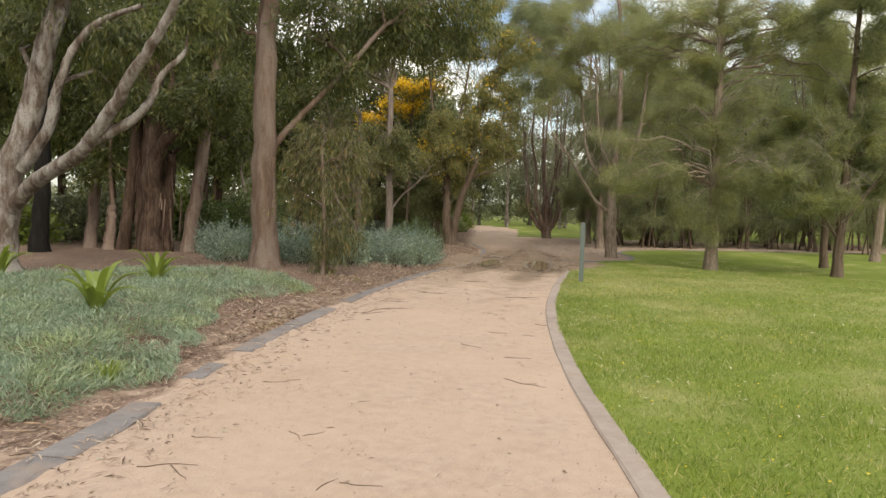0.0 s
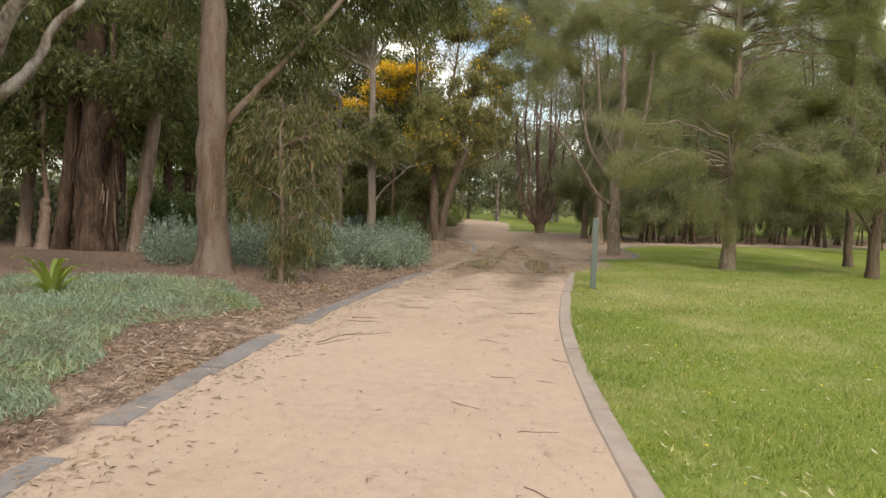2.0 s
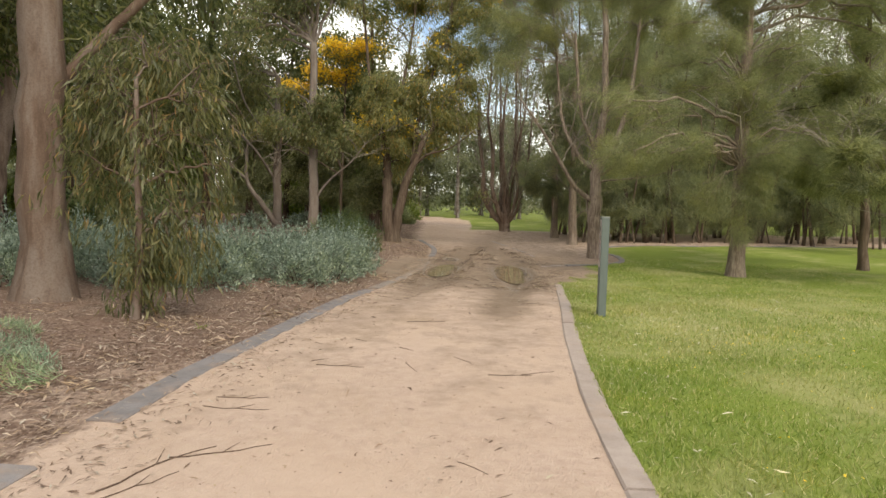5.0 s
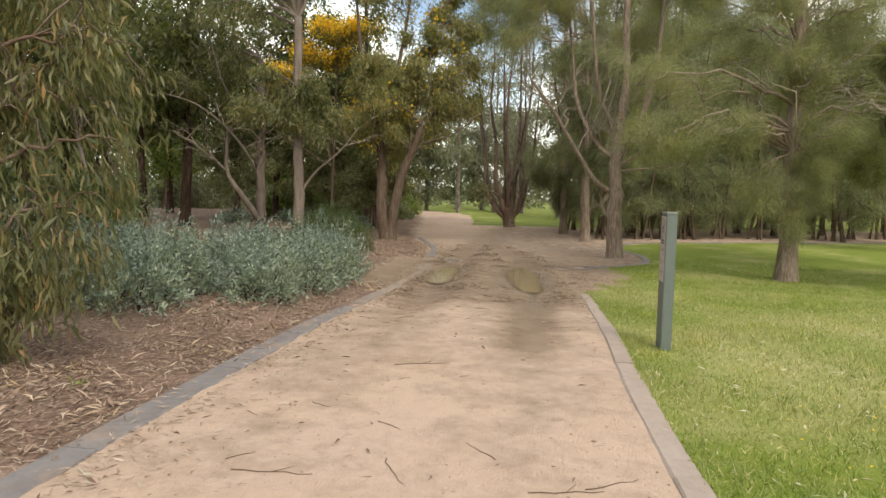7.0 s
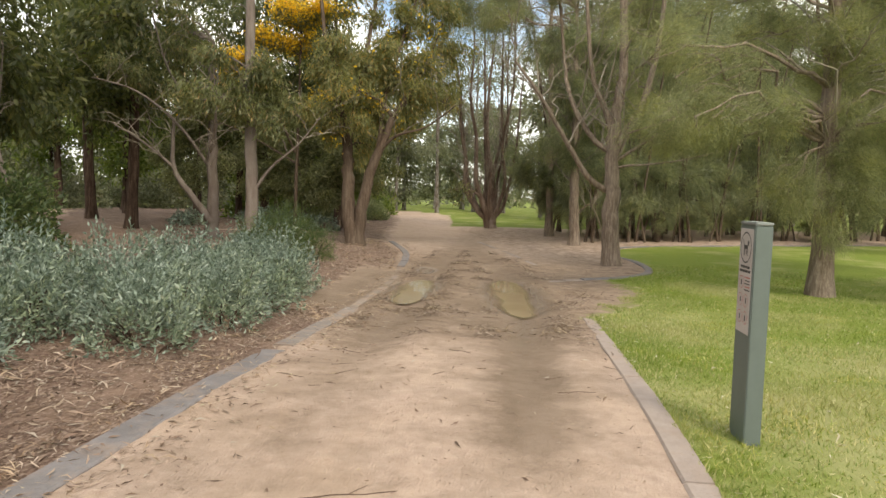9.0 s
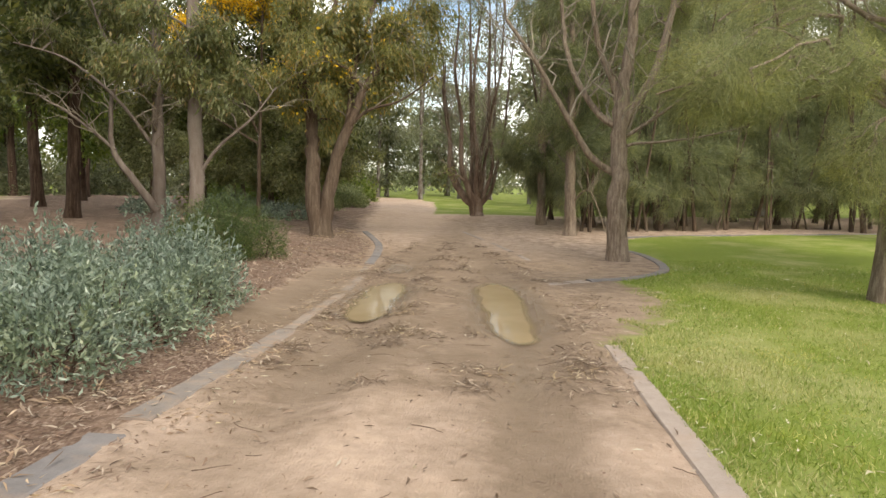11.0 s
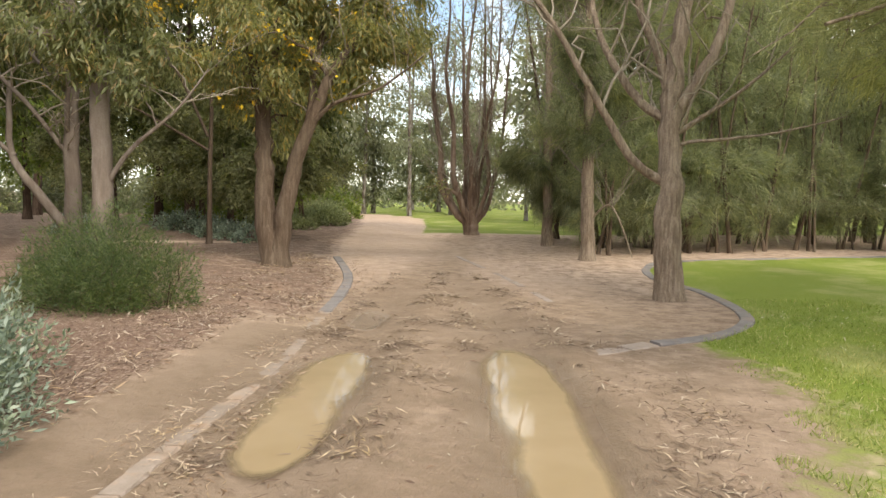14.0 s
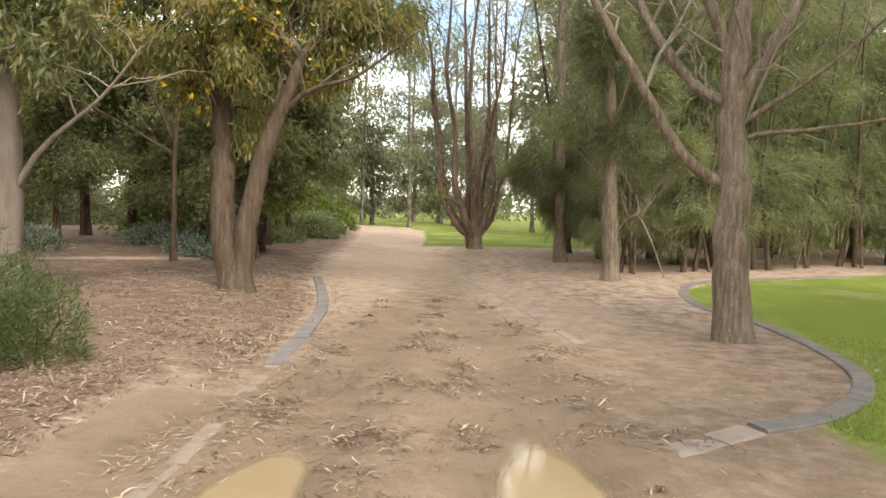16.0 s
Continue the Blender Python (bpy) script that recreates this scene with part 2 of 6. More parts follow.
def ground_mat():
    """One earth for path, mulch and lawn; their shares come from the mesh, and noise frays the borders."""
    m = Mat("ground_earth", 0.95, 0.15)
    fray = m.math("MULTIPLY", m.math("SUBTRACT", m.noise(3.0, 6, 0.7), 0.5), 1.1)

    def share(name, lo=0.35, hi=0.65):
        return m.ramp(m.math("ADD", m.attr(name), fray), [(lo, 0.0), (hi, 1.0)])

    fine, mid, broad = m.noise(120, 4, 0.7), m.noise(9, 5, 0.65), m.noise(0.55, 4, 0.6)
    grit = m.noise(420, 2, 0.6)
    sand = m.ramp(mid, [(0.25, (0.41, 0.297, 0.234)), (0.5, (0.485, 0.362, 0.288)), (0.75, (0.54, 0.416, 0.338))])
    sand = m.mix(m.ramp(broad, [(0.4, 0.0), (0.65, 0.6)]), sand, (0.455, 0.33, 0.24))
    sand = m.mix(m.ramp(fine, [(0.3, 0.65), (0.44, 0.0)]), sand, (0.33, 0.225, 0.16))
    sand = m.mix(m.ramp(m.noise(45, 5, 0.75), [(0.3, 0.3), (0.42, 0.0)]), sand, (0.4, 0.28, 0.2))
    sand = m.mix(m.ramp(m.noise(1.6, 6, 0.7, (1.0, 0.35, 1.0)), [(0.5, 0.0), (0.66, 0.45)]), sand, (0.43, 0.31, 0.22))
    sand = m.mix(m.ramp(grit, [(0.56, 0.0), (0.68, 0.6)]), sand, (0.68, 0.56, 0.45))
    sand = m.mix(m.ramp(m.noise(0.28, 5, 0.7), [(0.42, 0.0), (0.62, 0.6)]), sand, (0.565, 0.43, 0.342))
    mud = m.ramp(m.noise(4.5, 6, 0.7), [(0.25, (0.21, 0.152, 0.108)), (0.55, (0.268, 0.198, 0.145)), (0.8, (0.32, 0.242, 0.181))])
    mud = m.mix(m.ramp(fine, [(0.3, 0.5), (0.46, 0.0)]), mud, (0.14, 0.09, 0.06))
    mud = m.mix(m.ramp(m.noise(0.9, 5, 0.7), [(0.46, 0.0), (0.62, 0.65)]), mud, (0.325, 0.244, 0.185))
    mud = m.mix(m.ramp(m.noise(16, 5, 0.75), [(0.32, 0.4), (0.44, 0.0)]), mud, (0.17, 0.12, 0.085))
    flake = m.node("ShaderNodeTexVoronoi", Scale=64.0)
    warp = m.node("ShaderNodeMapping", Scale=(1.0, 0.45, 1.0))
    warp.inputs["Rotation"].default_value = (0, 0, 0.6)
    m.link(m.pos, warp.inputs["Vector"])
    m.link(warp.outputs["Vector"], flake.inputs["Vector"])
    sep = m.node("ShaderNodeSeparateColor")
    m.link(flake.outputs["Color"], sep.inputs["Color"])
    chips = m.ramp(sep.outputs["Red"], [(0.0, (0.095, 0.062, 0.046)), (0.35, (0.165, 0.111, 0.083)), (0.75, (0.24, 0.17, 0.132)), (1.0, (0.385, 0.30, 0.24))])
    chips = m.mix(m.ramp(m.noise(1.3, 5, 0.65), [(0.35, 0.6), (0.6, 0.0)]), chips, (0.2, 0.128, 0.096))
    chips = m.mix(m.ramp(m.noise(0.8, 4), [(0.55, 0.0), (0.7, 0.5)]), chips, (0.33, 0.23, 0.17))
    turf = m.ramp(m.noise(70, 4, 0.7), [(0.25, (0.11, 0.15, 0.025)), (0.5, (0.19, 0.24, 0.045)), (0.8, (0.31, 0.33, 0.09))])
    turf = m.mix(m.ramp(m.noise(0.45, 5, 0.65), [(0.49, 0.0), (0.66, 0.65)]), turf, (0.4, 0.375, 0.175))
    turf = m.mix(m.ramp(m.noise(1.7, 4), [(0.52, 0.0), (0.7, 0.5)]), turf, (0.13, 0.205, 0.03))
    turf = m.mix(m.math("MULTIPLY", m.ramp(m.math("ADD", m.attr("dry"), fray), [(0.2, 0.0), (0.9, 1.0)]), 0.7), turf, (0.42, 0.39, 0.2))
    c = m.mix(share("mud", 0.2, 0.7), sand, mud)
    c = m.mix(share("mulch"), c, chips)
    c = m.mix(share("lawn"), c, turf)
    c = m.mix(m.math("MULTIPLY", m.attr("wet"), 0.75), c, m.mix(1.0, c, (0.8, 0.8, 0.78), "MULTIPLY"))
    m.color(c)
    m.link(m.ramp(m.math("MAXIMUM", m.attr("wet"), m.math("MULTIPLY", m.attr("mud"), 0.6)), [(0.4, 0.95), (1.0, 0.27)]), m.b.inputs["Roughness"])
    m.bump(m.math("ADD", m.math("ADD", m.noise(28, 5, 0.7), m.math("MULTIPLY", fine, 0.35)), m.math("MULTIPLY", flake.outputs["Distance"], 0.35)), 0.65, 0.022)
    return m.m


def water_mat():
    """Muddy water that thins out over its shallow margin."""
    m = Mat("muddy_water", 0.04, 0.5)
    m.color(m.ramp(m.noise(1.2, 3), [(0.3, (0.3, 0.225, 0.135)), (0.7, (0.36, 0.275, 0.175))]))
    m.b.inputs["IOR"].default_value = 1.33
    m.bump(m.noise(3.0, 2), 0.06, 0.01)
    clear = m.node("ShaderNodeBsdfTransparent")
    mx = m.node("ShaderNodeMixShader")
    edge = m.math("ADD", m.attr("depth"), m.math("MULTIPLY", m.math("SUBTRACT", m.noise(6, 5), 0.5), 0.018))
    m.link(m.ramp(m.math("MULTIPLY", edge, 24.0), [(0.0, 0.0), (0.7, 1.0)]), mx.inputs["Fac"])
    m.link(clear.outputs["BSDF"], mx.inputs[1])
    m.link(m.b.outputs["BSDF"], mx.inputs[2])
    m.link(mx.outputs["Shader"], m.t.nodes["Material Output"].inputs["Surface"])
    return m.m


def paint_mat(name, c, rough=0.5):
    m = Mat(name, rough, 0.4)
    col = m.mix(m.ramp(m.noise(14, 5), [(0.4, 0.0), (0.75, 0.35)]), c, tuple(v * 0.75 for v in c))
    col = m.mix(m.ramp(m.noise(2.5, 5, 0.7), [(0.55, 0.0), (0.75, 0.25)]), col, tuple(min(1, v * 1.3) for v in c))
    return m.color(col).bump(m.noise(60, 3), 0.08, 0.005).m


CONCRETE = concrete_mat("kerb_grey", (0.165, 0.15, 0.148), (0.255, 0.235, 0.232), 0.45)
CONCRETE_TAN = concrete_mat("kerb_tan", (0.285, 0.232, 0.2), (0.4, 0.332, 0.292), 0.4)
CONCRETE_WORN = concrete_mat("kerb_worn", (0.23, 0.185, 0.152), (0.34, 0.28, 0.238), 0.9)
CONCRETE_DUSTY = concrete_mat("kerb_dusty", (0.2, 0.172, 0.155), (0.3, 0.262, 0.238), 0.7)
GROUND, WATER = ground_mat(), water_mat()
POST_PAINT = paint_mat("post_grey_green", (0.135, 0.165, 0.15))
SIGN_WHITE = paint_mat("sign_white", (0.55, 0.505, 0.48), 0.4)
SIGN_BLACK = paint_mat("sign_black", (0.02, 0.02, 0.02), 0.4)
SIGN_RED = paint_mat("sign_red", (0.48, 0.12, 0.09), 0.4)
SIGN_YELLOW = paint_mat("sign_yellow", (0.75, 0.5, 0.05), 0.4)


# ---- mesh helpers ----
def part(name, bm, material, parent=None, label=""):
    me = bpy.data.meshes.new(name)
    bm.to_mesh(me)
    bm.free()
    me.materials.append(material)
    ob = new(name, me)
    if parent:
        ob.parent = parent
    return tagged(ob, label)


def array_mesh(name, verts, faces, material, smooth=False):
    """A mesh from arrays; all faces have the same count of corners."""
    verts, faces = np.asarray(verts, np.float32), np.asarray(faces, np.int32)
    me = bpy.data.meshes.new(name)
    me.vertices.add(len(verts))
    me.vertices.foreach_set("co", verts.ravel())
    k = faces.shape[1]
    me.loops.add(faces.size)
    me.loops.foreach_set("vertex_index", faces.ravel())
    me.polygons.add(len(faces))
    me.polygons.foreach_set("loop_start", np.arange(0, faces.size, k, dtype=np.int32))
    if smooth:
        me.polygons.foreach_set("use_smooth", np.ones(len(faces), bool))
    me.update(calc_edges=True)
    me.materials.append(material)
    return me


def unit(v):
    return v / np.maximum(np.linalg.norm(v, axis=-1, keepdims=True), 1e-9)


def leaves(points, ways, length, width, fold=0.15):
    """Lens-shaped leaves: one folded quad each, at points, along ways."""
    n = len(points)
    side = unit(np.cross(ways, rng.normal(size=(n, 3))))
    up = np.cross(side, ways)
    L, W = np.reshape(length, (-1, 1)) * np.ones((n, 1)), np.reshape(width, (-1, 1)) * np.ones((n, 1))
    mid = points + ways * L * 0.45 + up * L * fold
    v = np.stack([points, mid + side * W / 2, points + ways * L, mid - side * W / 2], 1)
    return v.reshape(-1, 3), np.arange(4 * n).reshape(-1, 4)


def strands(points, ways, length, width):
    """Thin needles: one tapering triangle each."""
    n = len(points)
    side = unit(np.cross(ways, rng.normal(size=(n, 3))))
    L, W = np.reshape(length, (-1, 1)) * np.ones((n, 1)), np.reshape(width, (-1, 1)) * np.ones((n, 1))
    v = np.stack([points - side * W / 2, points + side * W / 2, points + ways * L], 1)
    return v.reshape(-1, 3), np.arange(3 * n).reshape(-1, 3)


class Wood:
    """Collects tapering tubes for one mesh."""

    def __init__(self):
        self.v, self.f, self.n = [], [], 0

    def tube(self, pts, radii, sides=6, lump=0.0):
        pts = np.asarray(pts, float)
        t = unit(np.gradient(pts, axis=0))
        a = unit(np.cross(t, (0.31, 0.17, 0.93) if abs(t[0][2]) < 0.8 else (0.9, 0.4, 0.1)))
        b = np.cross(t, a)
        ang = np.arange(sides) * 2 * np.pi / sides
        r = np.asarray(radii, float)[:, None, None]
        if lump:
            r = r * (1 + lump * rng.uniform(-1, 1, (1, sides, 1)) + 0.4 * lump * rng.uniform(-1, 1, (len(pts), sides, 1)))
        ring = pts[:, None] + r * (np.cos(ang)[None, :, None] * a[:, None] + np.sin(ang)[None, :, None] * b[:, None])
        k = np.arange(len(pts) - 1)[:, None] * sides + self.n
        j = np.arange(sides)[None]
        f = np.stack([k + j, k + (j + 1) % sides, k + sides + (j + 1) % sides, k + sides + j], -1)
        self.v.append(ring.reshape(-1, 3))
        self.f.append(f.reshape(-1, 4))
        self.n += len(pts) * sides

    def link(self, name, material, parent, label=""):
        if not self.v:
            return None
        ob = new(name, array_mesh(name, np.concatenate(self.v), np.concatenate(self.f), material, True))
        ob.parent = parent
        return tagged(ob, label)


def spline(pts, n):
    """n points on a smooth line through pts."""
    pts = np.asarray(pts, float)
    if len(pts) == 2:
        return pts[0] + (pts[1] - pts[0]) * np.linspace(0, 1, n)[:, None]
    out = []
    u = np.linspace(0, len(pts) - 1, n)
    for x in u:
        i = min(int(x), len(pts) - 2)
        t = x - i
        p0, p1, p2, p3 = pts[max(i - 1, 0)], pts[i], pts[i + 1], pts[min(i + 2, len(pts) - 1)]
        out.append(0.5 * (2 * p1 + (p2 - p0) * t + (2 * p0 - 5 * p1 + 4 * p2 - p3) * t * t + (3 * p1 - p0 - 3 * p2 + p3) * t ** 3))
    return np.array(out)


def bent(a, b, sag=0.0, wob=0.06, n=7):
    """A branch from a to b: rises first when sag is positive, and wobbles."""
    a, b = np.asarray(a, float), np.asarray(b, float)
    t = np.linspace(0, 1, n)[:, None]
    d = np.linalg.norm(b - a)
    p = a + (b - a) * t
    p[:, 2:] += sag * d * np.sin(np.pi * t)
    w = rng.normal(size=(n, 3)) * wob * d * 0.35
    w[0] = 0
    w[-1] *= 0.3
    return p + w * np.sin(np.pi * t * 0.9)

# crowns: centre, half sizes and count of branches of each lobe
LOBES_D = [(3.63, 26.83, 7.84, 2.02, 2.02, 1.1, 9), (6.72, 27.37, 7.57, 2.21, 2.21, 1.29, 11), (1.34, 26.91, 7.54, 1.51, 1.51, 1.32, 8), (8.74, 28.25, 7.57, 1.69, 1.69, 1.51, 8), (4.12, 25.1, 0.69, 0.38, 0.38, 0.38, 3), (4.58, 25.25, 1.82, 0.63, 0.63, 0.63, 9), (3.28, 24.86, 1.67, 0.5, 0.5, 0.5, 6), (1.37, 24.37, 3.1, 2.05, 2.05, 1.47, 12), (4.74, 26.37, 5.53, 2.25, 2.25, 2.25, 18), (2.87, 25.46, 5.59, 1.81, 1.81, 1.4, 10), (4.17, 26.24, 8.93, 1.83, 1.83, 1.83, 14), (6.51, 27.23, 8.32, 1.45, 1.45, 1.24, 10), (4.63, 26.52, 11.99, 2.24, 2.24, 1.83, 5), (5.75, 26.97, 3.34, 1.67, 1.67, 1.88, 12), (1.16, 24.06, 2.91, 1.54, 1.54, 1.07, 4), (1.87, 26.42, 8.24, 1.46, 1.46, 1.25, 8), (4.2, 24.9, 4.4, 0.9, 0.9, 0.6, 8), (3.4, 25.0, 6.6, 1.0, 1.0, 0.7, 8), (5.2, 25.0, 7.6, 1.0, 1.0, 0.7, 8), (4.6, 24.9, 2.9, 0.7, 0.7, 0.5, 5)]
LOBES_G2 = [(7.18, 24.25, 4.1, 2.02, 2.02, 2.02, 18), (8.52, 24.14, 6.07, 1.8, 1.8, 2.16, 16), (6.65, 23.83, 2.43, 1.46, 1.46, 0.91, 10), (9.4, 25.2, 3.29, 1.69, 1.69, 1.32, 12), (7.55, 24.57, 8.16, 1.29, 1.29, 1.29, 9), (9.65, 25.11, 9.51, 1.66, 1.66, 1.66, 10)]
LOBES_G = [(7.47, 29.5, 5.11, 2.26, 2.26, 2.48, 14), (9.13, 30.01, 7.64, 1.81, 1.81, 2.26, 10), (8.44, 29.59, 3.11, 2.03, 2.03, 1.35, 10)]
LOBES_G3 = [(13.79, 36.96, 4.12, 2.48, 2.48, 2.21, 12), (14.75, 37.33, 6.91, 3.31, 3.31, 3.31, 14)]
LOBES_C = [(0.15, 31.38, 9.16, 2.03, 2.03, 1.35, 13), (-1.86, 31.99, 8.44, 1.64, 1.64, 1.4, 7), (-1.34, 31.28, 6.81, 1.79, 1.79, 1.79, 15), (2.64, 32.74, 8.31, 1.81, 1.81, 2.07, 15), (0.86, 31.82, 7.89, 2.3, 2.3, 2.3, 21), (-0.94, 31.01, 9.49, 2.01, 2.01, 2.26, 18), (2.23, 32.3, 10.99, 2.04, 2.04, 2.55, 21), (0.37, 31.52, 13.29, 3.01, 3.01, 2.26, 18), (2.76, 30.55, 4.31, 0.97, 0.97, 0.79, 4), (1.98, 32.45, 5.7, 1.81, 1.81, 1.81, 8), (2.5, 32, 8.7, 1.3, 1.3, 1.1, 12), (3.6, 32.3, 8.0, 1.2, 1.2, 1.0, 10), (1.4, 31.6, 6.6, 0.9, 0.9, 0.8, 6)]
LOBES_I = [(-3.3, 39.19, 9.11, 2.41, 2.41, 2.9, 14), (-1.87, 39.21, 12.87, 2.86, 2.86, 2.54, 14), (-4.89, 39.52, 11.77, 1.96, 1.96, 1.96, 8), (0.56, 37.8, 4.97, 1.49, 1.49, 1.79, 16), (1.39, 37.89, 2.62, 1.2, 1.2, 1.35, 10), (-0.08, 37.9, 7.04, 1.94, 1.94, 1.64, 14), (-0.45, 37.65, 3.47, 0.74, 0.74, 1.04, 4), (1.8, 38.38, 6.6, 1.37, 1.37, 1.37, 10)]
LOBES_J = [(-4.52, 44.22, 11.9, 2.18, 2.18, 2.55, 22), (-3.57, 44.59, 14.83, 2.55, 2.55, 2.18, 22), (-1.99, 44.7, 10.88, 2.18, 2.18, 2.55, 12), (-5.97, 43.53, 14.25, 1.8, 1.8, 1.8, 8), (-0.61, 43.76, 2.01, 1.2, 1.2, 1.4, 18), (0.15, 43.93, 3.82, 1.0, 1.0, 1.4, 10), (-1.24, 43.81, 3.2, 0.8, 0.8, 1.0, 6), (0.56, 43.26, 1.03, 0.69, 0.69, 0.79, 8)]
LOBES_B = [(-3.6, 51.84, 12.83, 2.78, 2.78, 1.74, 11), (-3.89, 49.22, 11.53, 2.67, 2.67, 1.46, 15), (-5.57, 49.34, 8.69, 1.35, 1.35, 2.21, 9), (-1.91, 49.62, 9.74, 1.48, 1.48, 1.97, 9), (-4.85, 47.02, 1.68, 0.57, 0.57, 0.69, 6)]
LOBES_A = [(-6.59, 36.43, 10.23, 2.33, 2.33, 1.3, 17), (-4.81, 34.21, 5.28, 0.85, 0.85, 0.97, 13), (-5.08, 33.81, 4.01, 0.65, 0.65, 0.59, 8), (-7.26, 34.28, 9.92, 2.6, 2.6, 2.31, 30), (-6.32, 35.15, 12.42, 2.63, 2.63, 2.34, 27), (-8.6, 33.55, 11.18, 2.27, 2.27, 2.27, 28), (-4.74, 33.87, 4.61, 0.95, 0.95, 0.83, 13), (-5.79, 34.18, 5.63, 1.46, 1.46, 0.97, 13), (-6.61, 33.06, 4.13, 1.69, 1.69, 1.42, 14), (-8.13, 33.01, 3.61, 1.25, 1.25, 1.02, 13), (-5.84, 33.48, 4.17, 1.28, 1.28, 0.93, 14), (-7.17, 33.56, 5.1, 1.64, 1.64, 0.94, 12), (-5.23, 33.88, 5.19, 1.07, 1.07, 0.83, 11), (-7.2, 33.4, 5.6, 1.6, 1.6, 0.85, 15), (-6.6, 33.6, 5.75, 1.5, 1.5, 0.85, 15), (-6.63, 33.76, 3.05, 0.6, 0.6, 0.72, 5), (-4.7, 36, 9.6, 1.3, 1.3, 1.0, 16), (-5.5, 36, 8.2, 1.1, 1.1, 0.9, 14), (-4.2, 36, 10.7, 1.3, 1.3, 1.0, 12), (-5.9, 35, 7.2, 1.1, 1.1, 0.8, 14), (-4.8, 35, 7.4, 1.1, 1.1, 0.8, 14), (-4.0, 35, 6.3, 0.8, 0.8, 0.6, 9), (-4.7, 35, 5.1, 0.9, 0.9, 0.7, 10), (-3.9, 35, 4.9, 0.6, 0.6, 0.5, 6), (-6.4, 36, 10.4, 1.4, 1.4, 1.0, 16)]
LOBES_E2 = [(-12.03, 31.87, 7.87, 1.81, 1.81, 1.4, 10), (-9.78, 31.69, 9.89, 1.9, 1.9, 1.9, 14), (-11.22, 31.81, 8.6, 1.66, 1.66, 1.66, 10), (-12.13, 31.76, 11.05, 2.48, 2.48, 1.93, 12), (-10.38, 31.81, 4.1, 1.15, 1.15, 0.94, 11), (-9.17, 32.15, 3.66, 1.07, 1.07, 0.96, 11), (-9.83, 31.46, 4.88, 1.34, 1.34, 1.51, 12), (-10.57, 30.81, 3.96, 1.14, 1.14, 0.65, 10)]
LOBES_E1 = [(-13.22, 34.69, 5.64, 1.77, 1.77, 1.18, 10), (-13.85, 34.74, 6.99, 2.16, 2.16, 1.38, 12), (-14.89, 34.02, 5.69, 1.15, 1.15, 0.77, 6), (-12.58, 34.64, 4.08, 1.18, 1.18, 0.79, 8)]
LOBES_Y = [(-10.2, 38.6, 8.25, 1.0, 0.6, 0.3, 10), (-9.4, 38.6, 8.5, 0.8, 0.6, 0.35, 8), (-10.9, 38.7, 8.6, 0.6, 0.5, 0.3, 5), (-12.8, 38.6, 6.6, 0.8, 0.5, 0.25, 6), (-13.5, 38.5, 6.0, 0.4, 0.3, 0.2, 2), (-9.6, 38.5, 5.05, 0.4, 0.3, 0.2, 3), (-14.9, 38.4, 4.65, 0.35, 0.3, 0.2, 2), (-11.6, 38.6, 7.4, 0.6, 0.4, 0.3, 3), (-10.4, 38.8, 7.3, 0.9, 0.6, 0.5, 6)]
LOBES_F = [(-3.59, 18.45, 6.03, 0.77, 0.77, 0.77, 8), (-7.63, 15.77, 4.92, 0.84, 0.84, 0.84, 9), (-6.09, 15.66, 4.46, 0.82, 0.82, 0.69, 9), (-4.66, 17.69, 5.72, 1.05, 1.05, 0.9, 9), (-6.72, 15.7, 5.71, 1.66, 1.66, 1.1, 21), (-8.15, 14.44, 6.95, 1.69, 1.69, 1.04, 12), (-5.27, 16.56, 6.17, 1.42, 1.42, 1.0, 20), (-5.53, 15.54, 7.21, 1.87, 1.87, 1.07, 12), (-9.14, 15.18, 5.63, 0.97, 0.97, 0.97, 8), (-3.82, 17.93, 6.8, 1.2, 1.2, 0.9, 10)]
LOBES_F2 = [(-5.01, 14.54, 2.57, 0.5, 0.5, 0.66, 7), (-6.66, 14.37, 2.43, 0.5, 0.5, 0.67, 8), (-5.9, 14.79, 3.15, 0.91, 0.91, 0.68, 14), (-6.54, 14.14, 1.76, 0.44, 0.44, 0.66, 6), (-5.61, 14.17, 2.1, 0.82, 0.82, 0.76, 14), (-5.13, 14.01, 1.25, 0.48, 0.48, 0.64, 8), (-5.63, 13.87, 0.81, 0.48, 0.48, 0.75, 14), (-6.15, 14.29, 2.65, 0.66, 0.66, 0.66, 10), (-4.96, 14.29, 1.8, 0.27, 0.27, 0.54, 2)]
LOBES_W = [(-10.17, 11.74, 5.0, 1.46, 1.46, 0.56, 12), (-8.31, 11.29, 4.51, 0.95, 0.95, 0.53, 9), (-6.82, 10.61, 4.78, 0.58, 0.58, 0.49, 7), (-9.83, 10.41, 5.61, 1.61, 1.61, 0.8, 12), (-11.52, 11.63, 4.56, 0.8, 0.8, 1.02, 8), (-8.97, 11.51, 3.72, 0.65, 0.65, 0.54, 4)]
